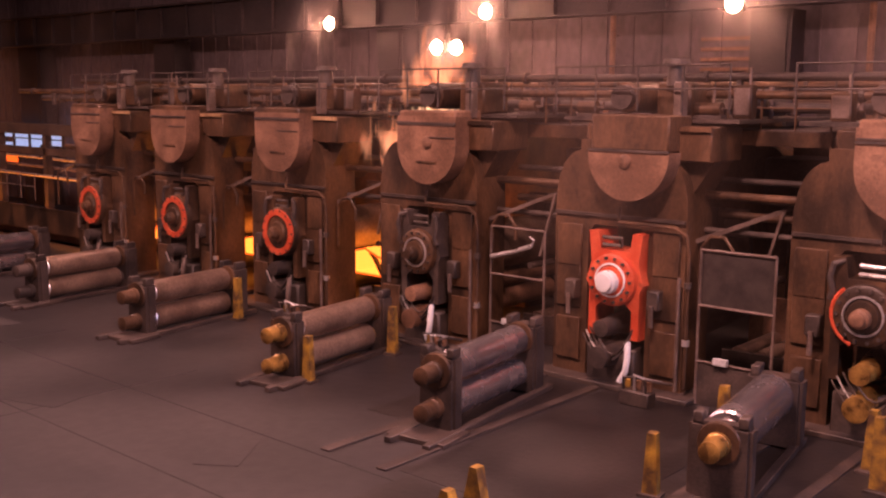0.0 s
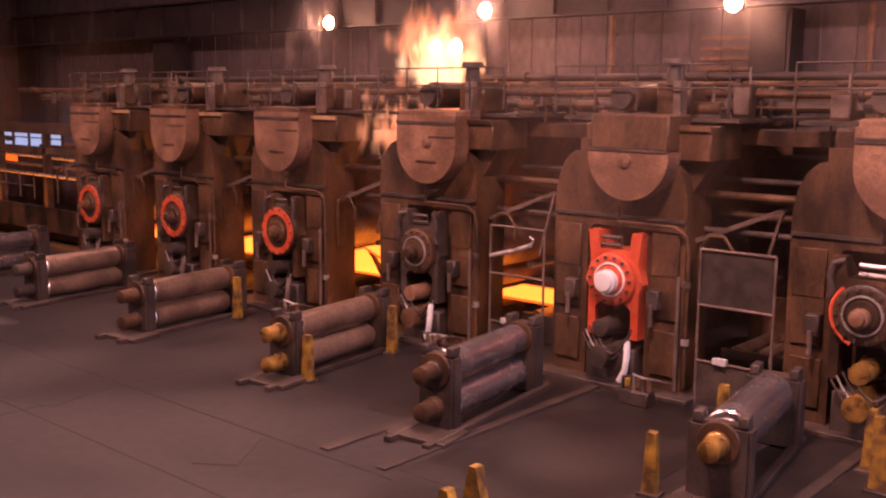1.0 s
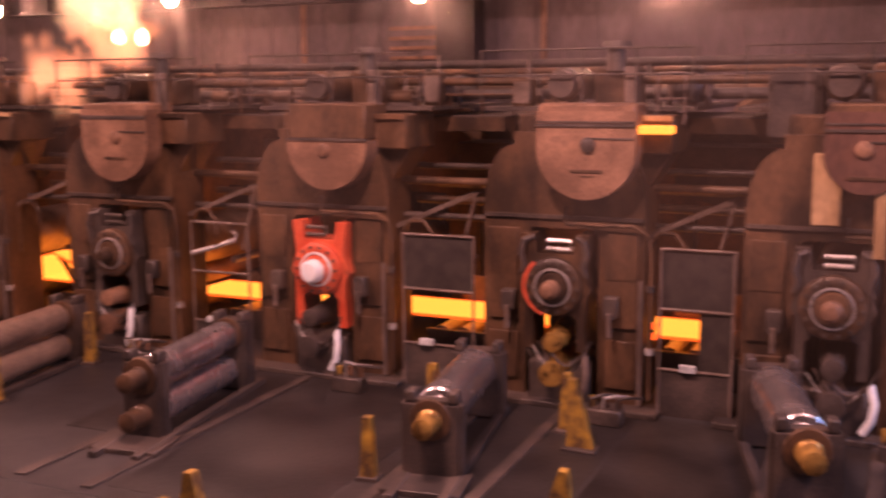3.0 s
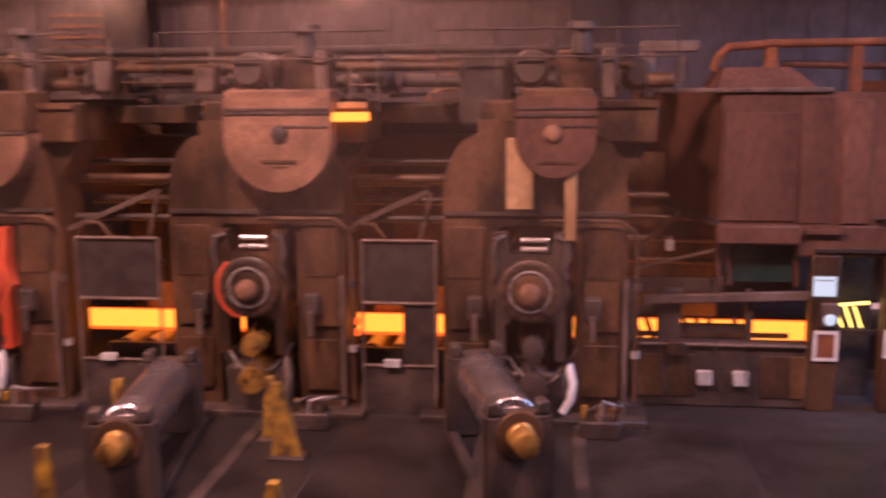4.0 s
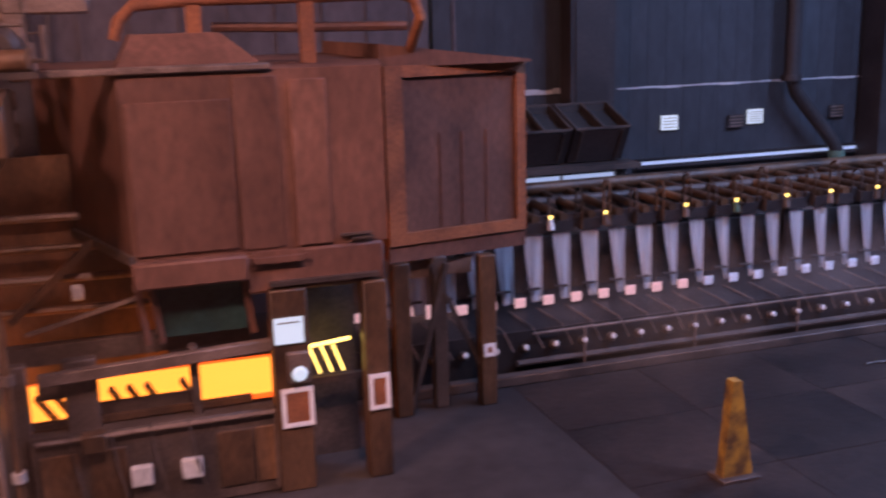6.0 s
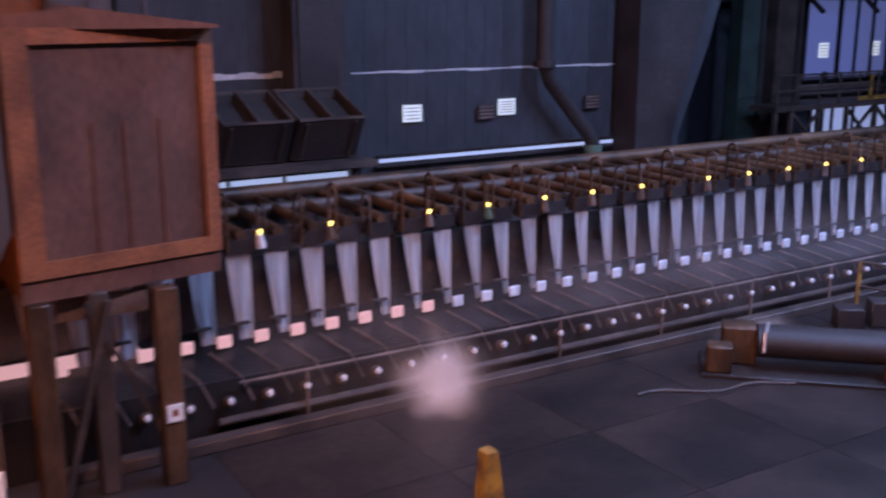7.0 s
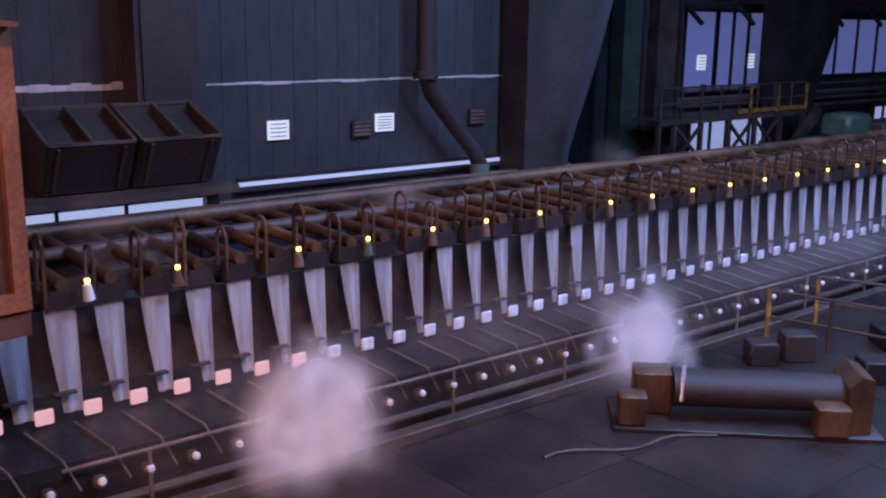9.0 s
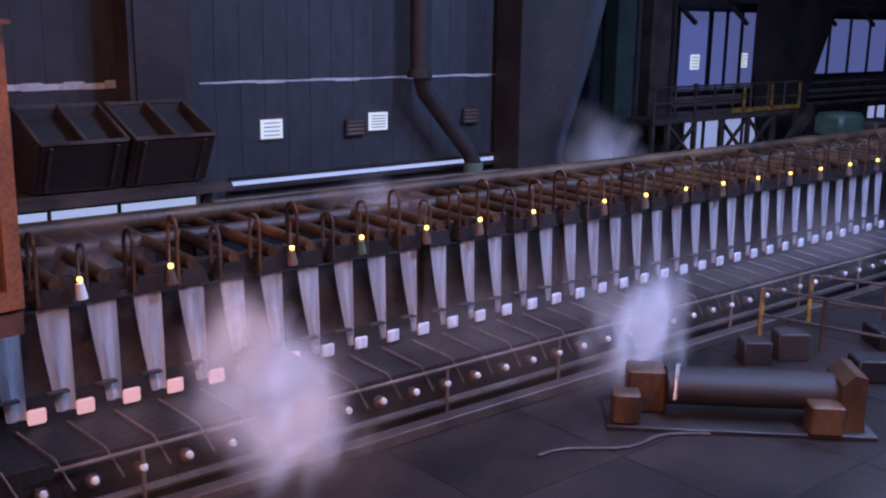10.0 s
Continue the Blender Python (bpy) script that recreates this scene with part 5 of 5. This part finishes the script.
pit_rail(60.95, 3.2, 62.0, -1.2, 4, "dark tube railing with yellow posts round a pit")
pit_rail(62.6, 3.2, 64.0, -0.6, 3, "dark tube railing with yellow posts behind a pit")
for x, y, w, d, h in ((59.8, 2.55, 0.5, 0.45, 0.42), (60.5, 2.3, 0.55, 0.45, 0.5), (63.4, 1.0, 2.6, 0.8, 0.35), (60.9, 0.6, 1.4, 0.5, 0.4), (66.5, 1.6, 2.6, 0.8, 0.4)):
    c = thing("steel_block", x, y, 0, "rusty steel block standing on the dark floor", "steel block", "steel blocks")
    part("body", soften(bx(B(), 0, 0, h / 2, w, d, h, Euler((0, 0, radians(-38))).to_matrix()), 0.03), COLUMN if w < 1 else APRON, c)
hs = thing("floor_hose", 0, 0, 0, "thin dark hose lying on the floor by the table", "hose")
part("run", tube(B(), [(54.0 + 0.25 * k, 2.0 - 0.09 * k + 0.12 * math.sin(k), 0.03) for k in range(11)], 0.03, 6), IRON_DARK, hs)
for px, py, pw, pd in ((26.4, -2.6, 2.7, 4.6), (29.6, -3.6, 3.5, 6.6), (33.1, -4.2, 3.4, 7.8), (36.6, -4.0, 3.5, 7.4), (40.0, -3.4, 3.2, 6.2), (29.8, -8.5, 3.4, 3.0), (43.4, -2.6, 3.4, 3.6)):
    part("cover_plate", bx(B(), px, py, 0.004, pw, pd, 0.008), PLATE, floor)

# painted guard rail below the camera's way
gr = thing("guard_rail", 43.1, -9.1, 0, "bright cream-yellow guard tube on tall posts", "guard rail")
part("tube", tube(B(), [(-0.42, 0.14, 3.72), (-0.30, 0.11, 3.8), (0.5, -0.38, 3.82), (1.1, -0.74, 3.88)], 0.2, 18), CREAM, gr)
for x, y in ((-0.3, 0.11), (1.05, -0.7)):
    part("post", cyl(B(), (x, y, 0), (x, y, 3.8), 0.04, None, 10), YELLOW, gr)


# ---- the strip, steam and flame: what moves ----
strip = thing("hot_strip", -18.8, 3.05, 0.98, "glowing yellow-hot steel strip running over the roller tables", "steel strip")
part("sheet", bx(B(), 0, 0, 0, 75, 1.66, 0.03), HOT, strip)
for s in (-1, 1):
    part("edge", bx(B(), 0, s * 0.89, 0, 75, 0.12, 0.034), HOTEDGE, strip, "cooler orange strip edge")

STEAM = vapour("thin_white_steam", (0.92, 0.93, 0.97), 0.085)
HAZE = vapour("warm_thin_haze", (0.8, 0.72, 0.70), 0.04)
VEIL = vapour("brown_mill_smoke", (0.75, 0.55, 0.48), 0.013)
MIST = vapour("thin_table_mist", (0.9, 0.91, 0.96), 0.017)
# steam wisps emit orange, standing in for firelight on them
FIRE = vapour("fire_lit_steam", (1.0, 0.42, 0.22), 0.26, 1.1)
CORE = vapour("white_hot_flame", (1.0, 0.62, 0.36), 0.36, 1.7)


def puff(name, material, label, category, sx, sz, count, size, seed, group):
    """A cloud of small curved wisps."""
    rnd = random.Random(seed)
    bm = B()
    uv = bm.loops.layers.uv.new("wisp")
    for _ in range(count):
        c = Vector((rnd.gauss(0, sx * 0.42), rnd.gauss(0, sx * 0.35), rnd.gauss(0, sz * 0.42)))
        r = size * rnd.uniform(0.55, 1.2)
        q = Euler((rnd.uniform(-0.3, 0.3), rnd.uniform(0, 6.28), rnd.uniform(-0.95, -0.2))).to_matrix()
        mid = bm.verts.new(c + q @ Vector((0, -0.04 * r, 0)))
        ring = []
        for k in range(12):
            a = 2 * math.pi * k / 12
            w = r * rnd.uniform(0.8, 1.15)
            ring.append(bm.verts.new(c + q @ Vector((w * math.cos(a), rnd.uniform(-0.02, 0.02) * r, w * math.sin(a)))))
        for k in range(12):
            f = bm.faces.new((mid, ring[k], ring[(k + 1) % 12]))
            f.smooth = True
            for lp in f.loops:
                if lp.vert is mid:
                    lp[uv].uv = (0, 0)
                else:
                    a = 2 * math.pi * ring.index(lp.vert) / 12
                    lp[uv].uv = (math.cos(a), math.sin(a))
    ob = part(name, bm, material, None, label)
    ob.visible_shadow = False
    return tagged(ob, "", category, group, "stuff")


steam = [puff("steam_puff", STEAM, "soft white steam rising from the cooling table", "steam", 0.55 + 0.16 * (k % 3), 0.6 + 0.25 * (k % 2), 96, 0.42, 40 + k, "steam") for k in range(7)]
haze = [puff("steam_puff", STEAM, "thin steam drifting over the headers", "steam", 1.0, 0.5, 16, 0.6, 70 + k, "steam") for k in range(3)]
mist = [puff("steam_puff", MIST, "thin mist hanging along the cooling table", "steam", 2.6, 0.5, 30, 1.0, 170 + k, "steam") for k in range(5)]
for k, ob in enumerate(mist):
    ob.location = (50.5 + 3.6 * k, 3.6, 1.05 + 0.1 * k)
# wisps set about the flood lamps to imitate the halo of their bloom
glow = [puff("steam_haze", HAZE, "faint haze wisps added for a flood lamp's halo", "haze", 1.5, 1.0, 22, 1.9, 120 + k, "lamp haze") for k in range(5)]
for ob, (x, z) in zip(glow, ((10.0, 8.93), (17.6, 9.02), (15.9, 7.9), (26.35, 8.82), (33.5, 8.85))):
    ob.location = (x, 7.3, z)
# wide veils of hall haze, added to lift the darks around the stands
drift = [puff("steam_haze", VEIL, "thin haze veil added before the stands to lift the darks", "haze", 6.0, 3.0, 12, 4.2, 150 + k, "mill smoke") for k in range(7)]
for ob, (x, y, z) in zip(drift, ((4, -1.5, 5.5), (13, -2, 5), (21, -2.5, 5), (29, -2.5, 4.5), (36, -2, 4.5), (24, 4.5, 8.0), (36, 4.5, 7.5))):
    ob.location = (x, y, z)
flame = [puff("flame", CORE if k in (1, 2) else FIRE, "burst of flame and steam with its own orange glow above a mill stand", "flame", 0.95, 0.8, 56, 0.48, 90 + k, "flame") for k in range(5)]


def ride(ob, *rows):
    walk(ob, [(t, pose(x, y, z, 0, 0, r)) for t, x, y, z, r in rows])


def motions():
    walk(strip, [(t, pose(head - 37.5, 3.05, 0.98)) for t, head in ((0.0, 18.7), (0.4, 22.4), (0.8, 24.4), (1.75, 28.3), (2.1, 31.0), (3.1, 36.4), (3.5, 39.8), (4.0, 44.1), (4.6, 44.3), (10.0, 44.3))])
    # plume at the near end of the cooling table
    ride(steam[0], (0, 51.2, 3.4, -1.2, 0), (6, 51.2, 3.3, -1, 0), (7.4, 50.98, 2.9, 1.05, 10), (8.5, 51.18, 2.9, 1.25, 25), (10, 50.68, 2.9, 1.55, 40))
    ride(steam[1], (0, 51.2, 3.4, -1.2, 0), (7, 51.2, 3.3, -0.9, 0), (8.4, 51.18, 2.9, 1.1, 15), (10, 50.68, 2.8, 1.25, 40))
    ride(steam[2], (0, 51.1, 3.4, -1.2, 0), (7.6, 51.1, 3.3, -1, 0), (9, 50.98, 2.8, 0.9, 10), (10, 50.68, 2.8, 1.05, 30))
    ride(steam[3], (0, 50.9, 3.4, -1.2, 0), (8, 50.9, 3.3, -1, 0), (9.2, 50.68, 3, 1.4, 10), (10, 50.18, 3, 1.9, 30))
    # second plume further along
    ride(steam[4], (0, 58.1, 3.2, -1.2, 0), (6.4, 58.1, 3.2, -1, 0), (7.6, 57.4, 2.7, 0.65, 20), (8.6, 57.0, 2.7, 0.95, 30), (10, 56.9, 2.7, 1.15, 40))
    ride(steam[5], (0, 57.7, 3.2, -1.2, 0), (7.2, 57.7, 3.2, -1, 0), (8.6, 57.0, 2.7, 0.9, 20), (10, 56.8, 2.7, 0.95, 40))
    ride(steam[6], (0, 57.5, 3.2, -1.2, 0), (7.8, 57.5, 3.2, -1, 0), (9, 56.8, 2.7, 1, 20), (10, 57.3, 2.7, 1.35, 40))
    ride(haze[0], (0.0, 56.0, 6.5, 1.2, 0), (8.0, 55.5, 6.5, 2.2, 0), (10.0, 54.6, 6.4, 2.6, 10))
    ride(haze[1], (0.0, 62.5, 7.5, 1.2, 0), (8.4, 62.3, 7.5, 1.9, 0), (10.0, 61.6, 7.5, 3.0, 10))
    ride(haze[2], (0.0, 50.9, 6.2, 1.0, 0), (7.0, 50.8, 6.2, 1.9, 0), (10.0, 49.8, 6.1, 2.3, 10))
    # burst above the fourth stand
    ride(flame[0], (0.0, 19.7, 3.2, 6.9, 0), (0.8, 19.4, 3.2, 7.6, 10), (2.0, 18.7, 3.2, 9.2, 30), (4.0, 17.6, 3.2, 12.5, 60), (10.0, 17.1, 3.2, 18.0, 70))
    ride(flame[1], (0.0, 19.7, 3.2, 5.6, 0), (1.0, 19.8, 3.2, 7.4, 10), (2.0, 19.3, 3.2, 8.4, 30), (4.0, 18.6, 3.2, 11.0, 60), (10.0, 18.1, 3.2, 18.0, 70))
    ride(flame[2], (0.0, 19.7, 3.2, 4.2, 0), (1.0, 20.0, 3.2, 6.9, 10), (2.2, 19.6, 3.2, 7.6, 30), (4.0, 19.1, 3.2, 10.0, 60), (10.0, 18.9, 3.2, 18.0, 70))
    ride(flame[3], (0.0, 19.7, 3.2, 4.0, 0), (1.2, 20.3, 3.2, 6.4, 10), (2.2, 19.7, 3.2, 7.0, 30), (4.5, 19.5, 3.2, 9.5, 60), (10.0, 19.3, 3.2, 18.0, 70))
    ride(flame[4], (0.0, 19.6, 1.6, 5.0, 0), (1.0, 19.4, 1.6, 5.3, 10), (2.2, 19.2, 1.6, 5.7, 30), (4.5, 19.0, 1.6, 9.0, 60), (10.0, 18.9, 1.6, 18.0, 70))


motions()
